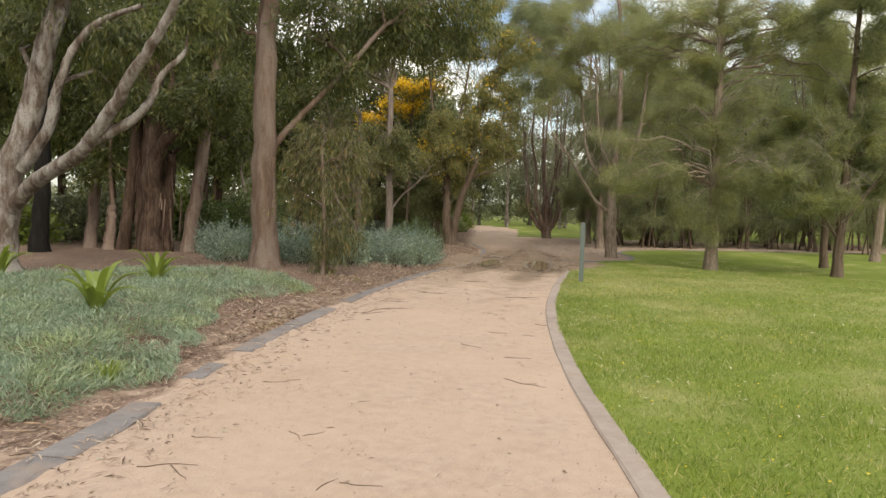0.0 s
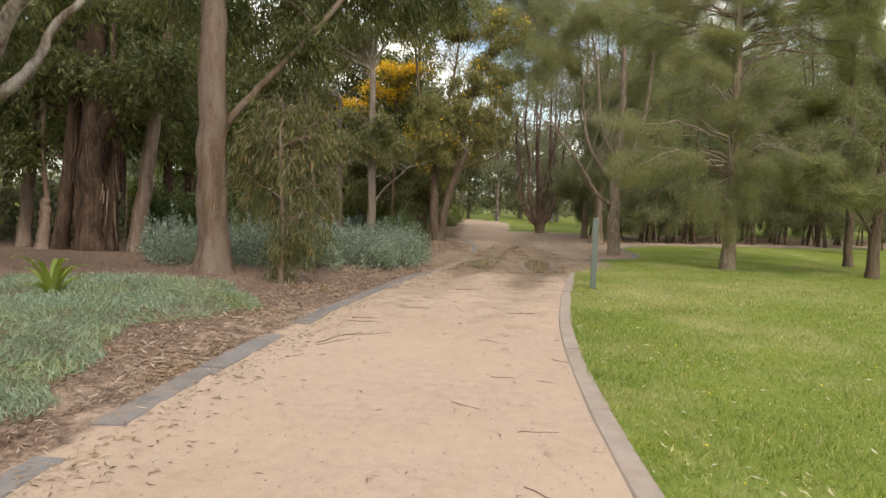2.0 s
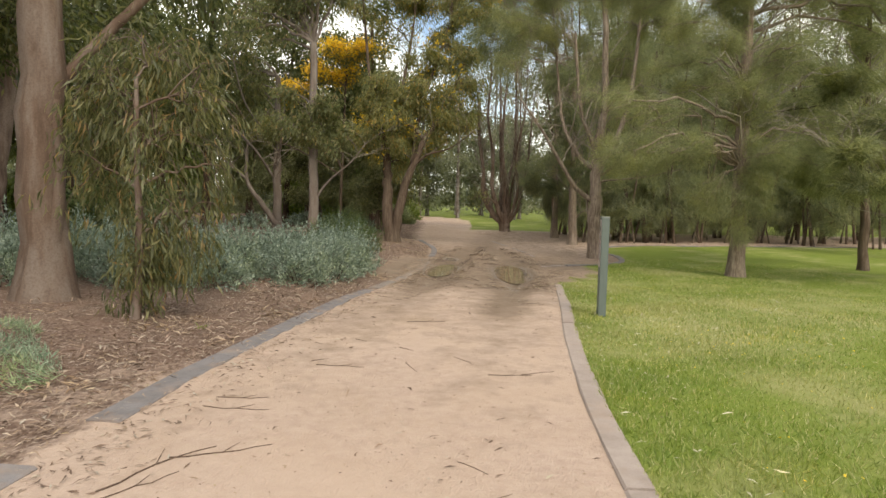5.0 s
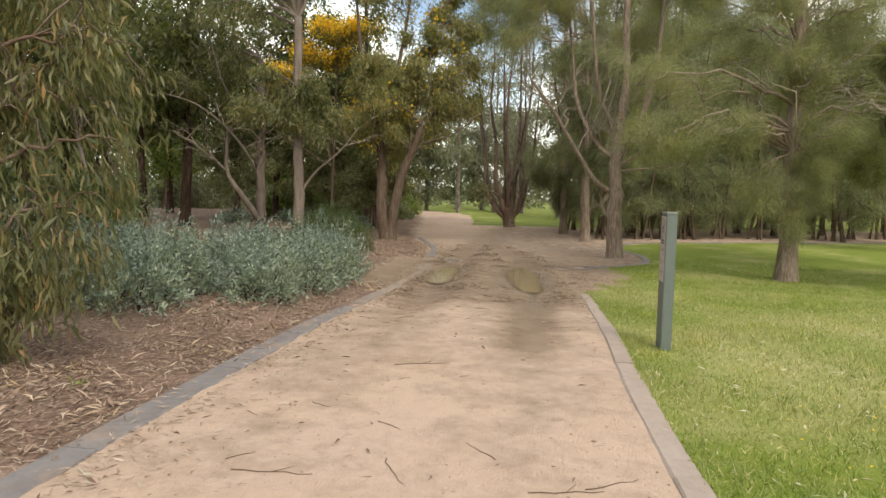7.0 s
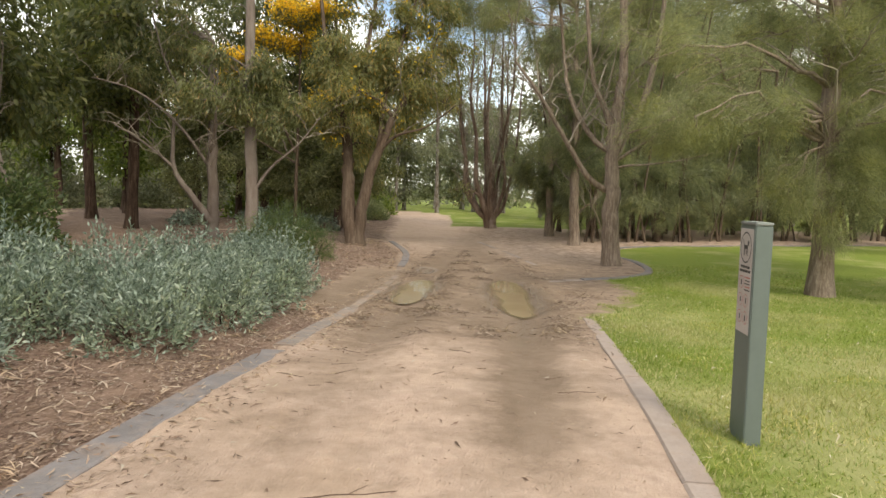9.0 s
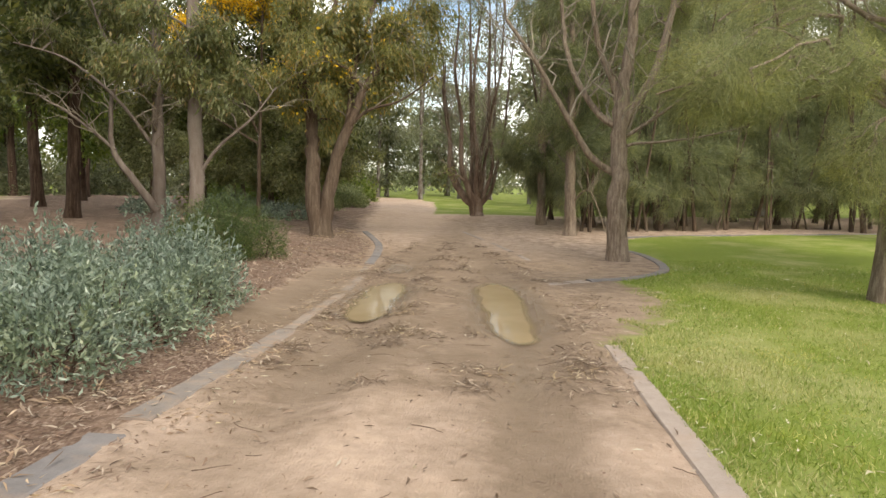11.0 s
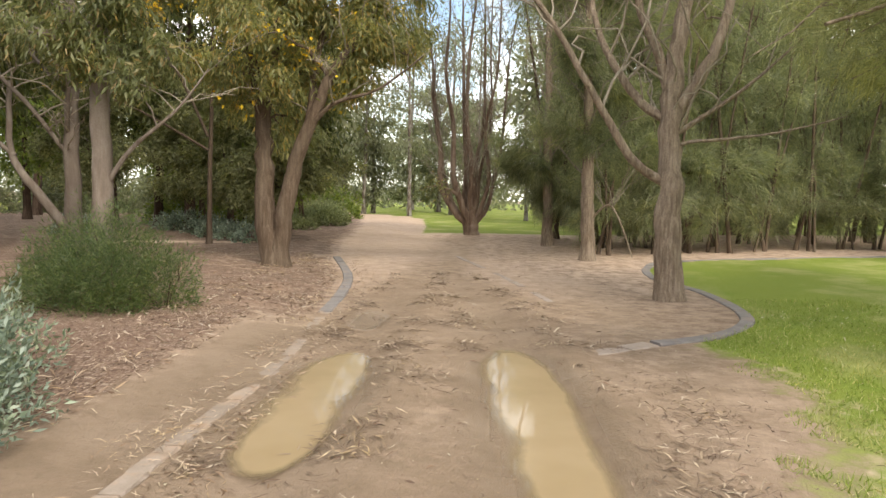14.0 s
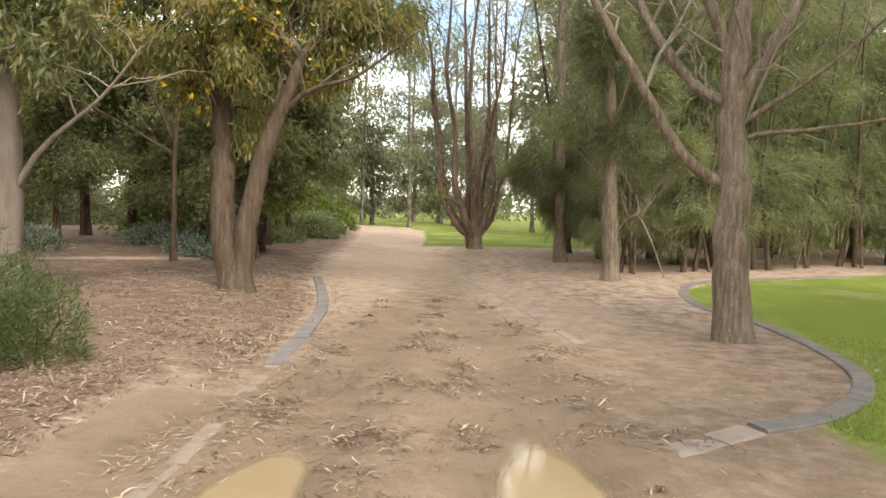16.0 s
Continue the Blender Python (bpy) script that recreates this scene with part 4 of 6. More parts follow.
def tree(name, label, base, trunks, bark, lobes, st, limbs=(), flowers=0.0, seed=1, flare=1.35, category="tree", twig_r=0.012, dead=None):
    """A tree: trunks and limbs along given lines, then for each lobe of the crown a limb, branches and sprays of leaves."""
    global rng
    rng = np.random.default_rng(seed)
    base = np.array([base[0], base[1], ground_at(base[0], base[1]) if len(base) < 3 else base[2]])
    root = tagged(new(name), label, category)
    root.location = base
    skel, rad = [], []
    for pts, r0, r1 in trunks:
        n = max(10, 4 * len(pts))
        line = spline(pts, n)
        line[1:-1] += rng.normal(size=(n - 2, 3)) * r0 * 0.08
        r = np.linspace(r0, r1, n)
        r[0] *= flare
        r[1] *= 1 + (flare - 1) * 0.35
        line[0, 2] = min(line[0, 2], ground_at(line[0, 0], line[0, 1])) - 0.06
        w = Wood()
        w.tube(line - base, r, 14, 0.09)
        w.link("trunk", bark, root)
        skel.append(line[int(n * 0.22):])
        rad.append(r[int(n * 0.22):])
    for pts, r0, r1 in limbs:
        n = 4 * len(pts)
        line = spline(pts, n)
        line[1:] += rng.normal(size=(n - 1, 3)) * r0 * 0.06
        w = Wood()
        r = np.linspace(r0, r1, n)
        w.tube(line - base, r, 9, 0.08)
        w.link("limb", bark, root)
        skel.append(line)
        rad.append(r)
    allp, allr = np.concatenate(skel), np.concatenate(rad)
    if dead:
        count, low, high, reach, rise = dead
        cand = np.where((allp[:, 2] > base[2] + low) & (allp[:, 2] < base[2] + high))[0]
        for k in rng.choice(cand, count):
            a, el, L = rng.uniform(0, math.tau), rise + rng.uniform(-0.3, 0.3), reach * rng.uniform(0.5, 1.2)
            s = allp[k]
            way = np.array([math.cos(a) * math.cos(el), math.sin(a) * math.cos(el), math.sin(el)])
            line = bent(s, s + way * L, 0.08, 0.12, 7)
            w = Wood()
            r = min(allr[k] * 0.5, 0.007 + 0.008 * L)
            w.tube(line - base, np.linspace(r, 0.004, 7), 5)
            for q in range(5):
                j = int(rng.integers(2, 6))
                t = unit(way + rng.normal(size=3) * 0.55) * L * rng.uniform(0.15, 0.4)
                w.tube(bent(line[j], line[j] + t, 0.05, 0.15, 4) - base, (0.006, 0.005, 0.004, 0.002), 3)
            w.link("bare_branch", BARK_DEAD, root)
    points, outs = [], []
    for cx, cy, cz, rx, ry, rz, count in lobes:
        c, ext = np.array([cx, cy, cz]), np.array([rx, ry, rz])
        d = np.linalg.norm((allp - c) * (1, 1, 0.8), axis=1) + np.where(allp[:, 2] > cz - 0.1, 1.2, 0)
        k = int(np.argmin(d))
        limb = bent(allp[k], c, 0.12, 0.1, 9)
        boughs = Wood()
        span = np.linalg.norm(c - allp[k])
        r = min(allr[k] * 0.6, 0.02 + 0.022 * span) if st.kind == "leaf" else min(allr[k] * 0.5, 0.012 + 0.008 * span)
        boughs.tube(limb - base, np.linspace(r, max(twig_r, r * 0.3), 9), 6)
        for _ in range(count):
            q = unit(rng.normal(size=3)) * rng.uniform(0.45, 1.0) ** 0.6
            tip = c + q * ext
            s = limb[rng.integers(3, 9)]
            br = bent(s, tip, 0.08 if st.hang < 1.3 else 0.22, 0.12, 7)
            boughs.tube(br - base, np.linspace(twig_r * 1.3, twig_r * 0.35, 7), 4 if st.fine else 3)
            u = rng.uniform(0.3, 1.0, st.sprays)
            i = np.minimum((u * 6).astype(int), 5)
            at = br[i] + (br[i + 1] - br[i]) * (u * 6 - i)[:, None] + rng.normal(size=(st.sprays, 3)) * ext * 0.16
            out = np.repeat(unit(br[-1] - br[0])[None], st.sprays, 0)
            if st.hang > 1.3:
                drop = rng.uniform(0, 0.5, st.sprays)
                at[:, 2] -= drop
            points.append(at)
            outs.append(out)
            for e in at[::3] if st.fine else ():
                boughs.tube(np.array([br[4], (br[4] + e) / 2 + (0, 0, 0.05), e]) - base, (twig_r * 0.4, twig_r * 0.3, twig_r * 0.2), 3)
        boughs.link("bough", bark, root)
    points, outs = np.concatenate(points), np.concatenate(outs)
    crown = new("crown", foliage(points, outs, st, base))
    crown.parent = root
    if flowers:
        sel = points[rng.uniform(size=len(points)) < flowers]
        n = len(sel) * 26
        p = np.repeat(sel, 26, 0) + rng.normal(size=(n, 3)) * (0.24, 0.24, 0.2) + (0, -0.08, 0.14) - base
        v, f = leaves(p, unit(rng.normal(size=(n, 3)) - (0, 0, 0.3)), 0.12, 0.08)
        bl = tagged(new("blossom", array_mesh("blossom", v, f, FLOWER)), "golden yellow blossom")
        bl.parent = root
    return root


def upright(x, y, top, lean=(0, 0), n=4):
    """A trunk's line from the ground at x, y to a top height."""
    z = ground_at(x, y)
    return [(x + lean[0] * k / n, y + lean[1] * k / n, z + (top - z) * k / n) for k in range(n + 1)]



# the old gum with the pale limb that leans over the bed
tree("gum_tree", "large old gum with pale peeling bark and a leaning white limb", (-10.6, 10.45),
     [([(-10.57, 10.44, 0.0), (-10.52, 10.40, 0.97), (-10.39, 10.49, 2.01), (-10.02, 10.66, 3.58), (-9.60, 10.74, 5.11), (-9.23, 10.79, 6.9)], 0.29, 0.15)], BARK_PALE, LOBES_W, GUM_SHADED,
     [([(-10.46, 10.43, 1.18), (-9.68, 10.22, 1.76), (-8.47, 9.90, 2.29), (-7.70, 9.69, 2.92), (-7.17, 9.53, 3.52), (-6.57, 9.39, 4.12), (-5.98, 9.15, 4.83)], 0.155, 0.06),
      ([(-8.31, 9.84, 2.43), (-7.65, 9.90, 2.72), (-7.24, 10.01, 3.10), (-7.11, 10.16, 3.55), (-6.77, 10.37, 4.05)], 0.1, 0.04),
      ([(-10.05, 10.36, 2.01), (-9.47, 10.32, 2.71), (-9.27, 10.30, 3.40), (-8.89, 10.33, 4.19), (-8.45, 10.34, 4.57), (-7.61, 10.34, 4.82)], 0.12, 0.04)], seed=11)
# the straight reddish gum beside the path
tree("gum_tree", "tall straight gum with smooth reddish-grey trunk in the mulch bed", (-7.4, 14.55),
     [([(-7.37, 14.51, -0.02), (-7.49, 14.62, 2.33), (-7.53, 14.73, 4.31), (-7.56, 14.84, 6.28), (-7.56, 14.89, 8.9)], 0.29, 0.19)], BARK_RED, LOBES_F, GUM_SHADED,
     [([(-7.45, 14.75, 2.7), (-7.05, 15.0, 3.35), (-6.6, 15.2, 3.9), (-5.75, 15.5, 4.9), (-5.0, 15.8, 5.9)], 0.085, 0.05), ([(-7.35, 14.5, 0.1), (-7.2, 14.5, 1.2), (-7.25, 14.6, 2.6)], 0.13, 0.05)], seed=12, flare=1.5)
tree("weeping_sapling", "weeping small-leaved sapling with foliage hanging to the mulch", (-5.63, 13.7),
     [([(-5.63, 13.7, -0.05), (-5.6, 13.75, 0.8), (-5.72, 13.9, 1.7), (-5.85, 14.1, 2.8)], 0.06, 0.025)], BARK_RED, LOBES_F2, WEEP, seed=13, twig_r=0.008)
# the stringybark clump
def peeling(root, x, y, r, lo, hi, count, seed, mat):
    """Long strips of bark that hang loose from a trunk."""
    g = np.random.default_rng(seed)
    base = np.array(root.location)
    for k in range(count):
        a, z, L = g.uniform(0, math.tau), g.uniform(lo, hi), g.uniform(0.35, 1.3)
        out = np.array([math.cos(a), math.sin(a), 0])
        t = np.linspace(0, 1, 6)[:, None]
        swing = g.uniform(0.01, 0.16)
        pts = np.array([x, y, z]) - base + out * (r + 0.005 + swing * t ** 2) + np.array([0, 0, -L]) * t + np.array([-out[1], out[0], 0]) * g.normal() * 0.06 * t
        w = g.uniform(0.02, 0.055) * np.array([1, 0.95, 1.05, 0.8, 0.6, 0.15])[:, None] / 2
        side = np.array([-out[1], out[0], 0])
        v = np.concatenate([pts - side * w, pts + out * 0.012, pts + side * w])
        f = [(i + o, i + 1 + o, i + 7 + o, i + 6 + o) for o in (0, 6) for i in range(5)]
        ob = new("bark_strip", array_mesh("bark_strip", v, f, mat, True))
        ob.parent = root


PEEL_DARK = bark_mat("bark_peeling_dark", (0.05, 0.03, 0.02), (0.11, 0.07, 0.05), (0.21, 0.15, 0.115), 5, 0.4, 0.4)
PEEL_PALE = bark_mat("bark_peeling_pale", (0.12, 0.08, 0.058), (0.23, 0.165, 0.128), (0.34, 0.265, 0.22), 5, 0.4, 0.4)
stringy = tree("stringybark_tree", "thick dark brown stringybark trunks shedding long strips", (-13.2, 18.3),
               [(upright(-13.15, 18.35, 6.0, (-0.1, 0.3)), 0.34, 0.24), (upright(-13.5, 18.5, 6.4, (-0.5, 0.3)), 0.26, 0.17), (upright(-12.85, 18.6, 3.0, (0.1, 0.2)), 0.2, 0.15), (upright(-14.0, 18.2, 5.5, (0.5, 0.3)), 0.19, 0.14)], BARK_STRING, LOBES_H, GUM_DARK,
               [([(-13.1, 18.3, 2.0), (-12.7, 18.1, 3.0), (-12.0, 17.9, 3.6), (-11.2, 17.7, 4.1), (-10.3, 17.6, 4.9)], 0.22, 0.08), ([(-12.6, 18.1, 3.1), (-12.3, 18.0, 4.3), (-12.2, 18.0, 5.8)], 0.12, 0.05)], seed=14, flare=1.45)
peeling(stringy, -13.15, 18.35, 0.36, 0.7, 3.2, 34, 5, PEEL_DARK)
peeling(stringy, -12.85, 18.6, 0.22, 0.8, 2.6, 12, 6, PEEL_PALE)
pink = tree("gum_tree", "leaning pinkish gum trunk with shedding bark", (-12.2, 18.9), [(upright(-12.25, 18.9, 7.5, (0.9, 0.5), 6), 0.21, 0.13)], BARK_PINK,
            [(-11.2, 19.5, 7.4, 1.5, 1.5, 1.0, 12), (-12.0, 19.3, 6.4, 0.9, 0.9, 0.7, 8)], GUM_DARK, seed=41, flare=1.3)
peeling(pink, -12.2, 18.92, 0.25, 0.6, 1.8, 16, 7, PEEL_PALE)
for px, py, top, lean in ((-14.35, 18.0, 1.35, (0.05, 0.1)), (-15.6, 18.7, 6.5, (0.5, 0.3))):
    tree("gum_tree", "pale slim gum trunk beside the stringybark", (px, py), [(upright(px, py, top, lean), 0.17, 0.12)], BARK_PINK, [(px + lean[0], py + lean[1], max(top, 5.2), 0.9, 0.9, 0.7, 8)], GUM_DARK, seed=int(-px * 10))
tree("charred_tree", "slim tree with charred black trunk in the mulch", (-14.6, 15.6), [(upright(-14.6, 15.6, 7.5, (0.1, 0.2)), 0.22, 0.15)], BARK_BLACK,
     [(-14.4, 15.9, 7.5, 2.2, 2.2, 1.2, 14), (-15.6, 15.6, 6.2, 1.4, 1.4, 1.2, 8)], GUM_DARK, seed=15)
# she-oaks on the lawn
tree("sheoak_tree", "feathery grey-green she-oak standing on the lawn", (4.3, 25.7), [(upright(4.3, 25.7, 13, (-0.1, 0.2), 6), 0.215, 0.06)], BARK_OAK, split(LOBES_D, 1), OAK_NEAR, seed=16, dead=(58, 1.4, 9, 2.6, 0.45))
tree("sheoak_tree", "feathery she-oak with bare lower twigs on the lawn", (7.95, 24.3), [(upright(7.95, 24.3, 10.5, (0.3, 0.2), 6), 0.165, 0.05)], BARK_ROUGH, split(LOBES_G2, 2), OAK,
     [([(7.95, 24.3, 0.9), (7.3, 24.2, 1.8), (6.6, 24.0, 2.5), (5.8, 23.8, 2.9)], 0.06, 0.015), ([(7.95, 24.3, 1.2), (8.5, 24.2, 2.2), (9.2, 24.0, 3.3)], 0.07, 0.02), ([(7.95, 24.3, 1.1), (7.7, 24.1, 2.4), (7.2, 23.9, 3.9)], 0.07, 0.02)], seed=17, dead=(56, 1.2, 6, 2.4, 0.6))
tree("sheoak_tree", "slender she-oak at the back of the lawn", (9.15, 29.4), [(upright(9.15, 29.4, 9.5, (-0.3, 0.3), 6), 0.155, 0.05)], BARK_ROUGH, split(LOBES_G, 3), OAK, seed=18, dead=(34, 1.2, 7, 2.2, 0.6))
tree("sheoak_tree", "broad she-oak at the lawn's far edge", (13.5, 36.2), [(upright(13.5, 36.2, 9, (0.6, 0.6), 6), 0.22, 0.05)], BARK_OAK, LOBES_G3, OAK, seed=19)
# the forked she-oak in the curved kerb
tree("sheoak_tree", "forked she-oak with furrowed trunk in a bare earth bed", (0.97, 30.7),
     [([(0.97, 30.65, -0.40), (0.90, 30.72, 0.84), (0.92, 30.77, 1.57), (0.92, 30.86, 2.86), (0.99, 30.93, 3.96), (1.10, 31.02, 5.25), (1.0, 31.3, 9), (0.7, 31.5, 13)], 0.25, 0.06)], BARK_OAK, split(LOBES_C, 4), OAK_NEAR,
     [([(0.86, 30.77, 1.62), (0.27, 30.67, 2.01), (-0.22, 30.58, 2.72), (-0.70, 30.51, 3.50), (-1.26, 30.43, 4.35), (-1.81, 30.45, 5.05)], 0.085, 0.035),
      ([(0.91, 30.84, 2.67), (0.41, 31.04, 3.06), (-0.03, 31.26, 3.75), (-0.30, 31.50, 4.47), (-0.44, 31.76, 5.50), (-0.8, 31.6, 8.5)], 0.09, 0.035),
      ([(0.94, 30.86, 2.95), (0.67, 30.91, 3.86), (0.28, 30.95, 4.87), (0.0, 31.0, 7.5)], 0.1, 0.04),
      ([(0.95, 30.85, 2.45), (1.73, 30.75, 2.98), (2.27, 30.72, 3.41), (3.0, 30.7, 4.1)], 0.05, 0.015), ([(0.93, 30.8, 2.2), (1.2, 30.77, 2.33), (1.97, 30.75, 2.41), (2.79, 30.75, 2.54), (3.8, 30.8, 2.8)], 0.042, 0.012),
      ([(0.95, 30.88, 2.7), (1.36, 30.8, 3.48), (1.61, 30.8, 3.99), (2.0, 31.0, 5.5), (2.2, 31.2, 8.0)], 0.13, 0.05)], seed=20, flare=1.18, dead=(42, 2.8, 9, 2.4, 0.75))
tree("sheoak_tree", "slim she-oak beside the bare earth verge", (0.55, 37.9), [(upright(0.55, 37.9, 8.5, (-0.2, 0.2), 6), 0.2, 0.05)], BARK_OAK, split(LOBES_I, 5), OAK_DARK,
     [([(0.5, 37.9, 0.6), (1.1, 37.6, 1.2), (1.7, 37.4, -0.2)], 0.03, 0.015)], seed=21, dead=(60, 1.4, 8, 2.6, 0.8))
tree("sheoak_tree", "dark drooping she-oak behind the verge", (-0.1, 43.5), [(upright(-0.1, 43.5, 13, (-0.3, 0.2), 6), 0.2, 0.04)], BARK_OAK, split(LOBES_J, 6), OAK_DARK, seed=22, dead=(50, 2, 11, 2.6, 0.9))
# the vase-shaped tree ahead
BX, BY = -3.05, 49.5


def vase_stem(dx, dy, top, k):
    """One stem of the vase: out of the butt, then up, with crooks."""
    g = random.Random(k)
    return [(BX + dx * f + g.uniform(-0.2, 0.2) * min(1, h * 6), BY + dy * f + g.uniform(-0.2, 0.2) * min(1, h * 6), 0.1 + (top - 0.1) * h) for h, f in ((0, 0.05), (0.08, 0.36), (0.2, 0.62), (0.38, 0.7), (0.6, 0.8), (0.8, 0.9), (1, 1.0))]


tree("bare_tree", "vase-shaped many-stemmed tree with thin bare branches beside the path", (BX, BY),
     [([(BX, BY, -0.3), (BX, BY, 0.2), (BX - 0.03, BY, 0.6), (BX - 0.05, BY, 1.0)], 0.33, 0.2)] +
     [(vase_stem(dx * 0.8, dy, tz, k), 0.19 - 0.012 * k, 0.02) for k, (dx, dy, tz) in enumerate(((-2.9, 0.3, 9.5), (-1.7, -0.6, 11.5), (-0.9, 0.6, 12.5), (-0.2, -0.4, 13), (0.5, 0.5, 12.5), (1.3, -0.3, 11.5), (2.3, 0.4, 10), (-2.3, 0.9, 8), (1.0, 1.0, 12.5)))],
     BARK_PINK, LOBES_B, Style("leaf", LEAF_GUM, 8, 0.18, 0.04, 7, 0.4, 0.5), seed=23, twig_r=0.014, flare=1.2, dead=(210, 1.6, 12, 2.6, 1.0))
# wattle with golden blossom, and the gums round it
tree("wattle_tree", "two-stemmed wattle with hanging leaves and yellow-orange tinges", (-6.8, 33.2),
     [([(-6.84, 33.23, -0.18), (-7.05, 33.29, 0.78), (-7.08, 33.36, 1.95), (-7.18, 33.43, 3.11), (-7.51, 33.50, 4.51), (-7.7, 33.5, 6)], 0.25, 0.09),
      ([(-6.72, 33.24, -0.17), (-6.63, 33.21, 0.79), (-6.42, 33.29, 1.84), (-6.07, 33.27, 2.76), (-5.58, 33.37, 3.92), (-4.91, 33.48, 4.97)], 0.23, 0.08)], BARK_ROUGH, split(LOBES_A, 7, 0.9), WATTLE,
     [([(-6.12, 33.26, 2.70), (-5.51, 33.13, 3.26), (-4.57, 33.00, 3.53), (-3.6, 32.9, 4.2)], 0.06, 0.012),
      ([(-6.1, 33.3, 2.8), (-6.0, 33.8, 4.6), (-5.6, 34.6, 6.6), (-5.0, 35.4, 9.0)], 0.1, 0.03), ([(-7.1, 33.4, 3.0), (-6.9, 33.9, 5.0), (-6.6, 34.6, 7.4), (-6.4, 35.2, 10.0)], 0.11, 0.03), ([(-7.3, 33.4, 3.6), (-7.9, 33.8, 5.6), (-8.3, 34.2, 8.0), (-8.5, 34.0, 10.6)], 0.1, 0.03), ([(-5.6, 33.4, 3.9), (-4.8, 34.0, 5.4), (-4.2, 34.8, 7.4)], 0.07, 0.02)], flowers=0.006, seed=24, dead=(26, 3, 8, 1.8, 0.8))
tree("gum_tree", "smooth grey-trunked gum behind the silver shrubs", (-9.4, 31.0), [(upright(-9.35, 30.95, 7.2, (-0.2, 0.3)), 0.2, 0.13)], BARK_GREY, [(x + 0.5, y - 0.9, z, a, b, c, n) for x, y, z, a, b, c, n in split(LOBES_E2, 8)], GUM,
     [([(-9.3, 31.0, 1.4), (-8.8, 31.0, 2.1), (-8.0, 31.1, 2.8), (-7.4, 31.2, 3.6)], 0.055, 0.012)], seed=25, dead=(14, 3, 7, 1.8, 0.5))
tree("gum_tree", "leaning pale-limbed gum among the mulch", (-12.1, 34.2), [(upright(-12.1, 34.3, 6.5, (-0.1, 0.2)), 0.21, 0.1)], BARK_GREY, split(LOBES_E1, 9), GUM,
     [([(-12.1, 34.2, 0.3), (-12.7, 34.0, 1.2), (-13.3, 33.9, 2.2), (-13.2, 33.8, 3.8)], 0.14, 0.05), ([(-13.2, 33.9, 2.1), (-14.3, 33.7, 3.0), (-15.3, 33.6, 3.6)], 0.06, 0.02), ([(-12.2, 34.3, 2.2), (-13.0, 33.6, 3.6), (-14.2, 33.2, 4.6), (-15.6, 33.0, 5.0)], 0.06, 0.02), ([(-12.2, 34.3, 2.6), (-11.6, 33.5, 4.0), (-11.3, 33.0, 5.6)], 0.06, 0.02), ([(-12.2, 34.4, 3.6), (-13.2, 33.6, 5.2), (-13.6, 33.2, 7.0)], 0.05, 0.02)], seed=26, dead=(44, 2.0, 7, 2.2, 0.45))
tree("wattle_tree", "wattle crowned with bright golden blossom", (-10.6, 38.6), [(upright(-10.6, 38.6, 8.0, (0.2, 0), 4), 0.08, 0.03)], BARK_ROUGH, split(LOBES_Y, 10, 0.55), WATTLE, [([(-10.6, 38.6, 3.0), (-11.6, 38.6, 5.0), (-12.8, 38.6, 6.4)], 0.05, 0.02), ([(-10.6, 38.6, 2.6), (-12.8, 38.5, 3.8), (-14.9, 38.4, 4.5)], 0.04, 0.015)], flowers=0.3, seed=27)
tree("gum_tree", "slim bare-stemmed young gum in the mulch", (-15.85, 29.6), [([(-15.85, 29.6, -0.1), (-15.95, 29.6, 1.2), (-16.4, 29.6, 3.2), (-16.6, 29.6, 5.2), (-16.5, 29.7, 7.5)], 0.085, 0.03)], BARK_GREY, [(-16.5, 29.7, 7.2, 1.3, 1.3, 0.9, 10), (-17.2, 29.6, 5.8, 0.9, 0.9, 0.7, 6)], GUM,
     [([(-16.35, 29.6, 3.0), (-16.0, 29.5, 4.2), (-15.9, 29.5, 5.4)], 0.04, 0.015)], seed=42, dead=(10, 2.5, 6, 1.4, 0.7))
for px, py, k, q in ((-11.6, 42.5, 43, 1.0), (-9.2, 40.2, 44, 0.85), (-14.2, 46.0, 45, 1.25), (-17.6, 44.0, 46, 1.1), (-11.2, 50.0, 47, 1.4)):
    tree("scrub_tree", "low olive-green scrub tree with foliage near the ground", (px, py), [(upright(px, py, 4.0 * q, (0.3, 0.1)), 0.08, 0.03), (upright(px + 0.3, py, 3.4 * q, (-0.6, 0.2)), 0.06, 0.03)], BARK_ROUGH,
         [(px + a * q, py + b * q, c * q, d * q, e * q, f * q, n) for a, b, c, d, e, f, n in split([(0, 0, 3.4, 1.6, 1.3, 0.9, 16), (-1.2, 0, 2.4, 1.2, 1.0, 0.8, 12), (1.1, 0.1, 2.3, 1.1, 1.0, 0.8, 12), (0.2, 0, 4.6, 1.3, 1.1, 0.9, 12), (-0.3, -0.5, 1.5, 1.0, 0.8, 0.5, 8)], k)], OLIVE, seed=k)


# ---- woods behind ----
def copies(src, places, label, group):
    for x, y, turn, size in places:
        m = pose(x, y, ground_at(x, y) - 0.03, 0, 0, turn)
        ob = copy_thing(src, m)
        ob.scale = (size, size, size)
        tagged(ob, label, "tree", group)


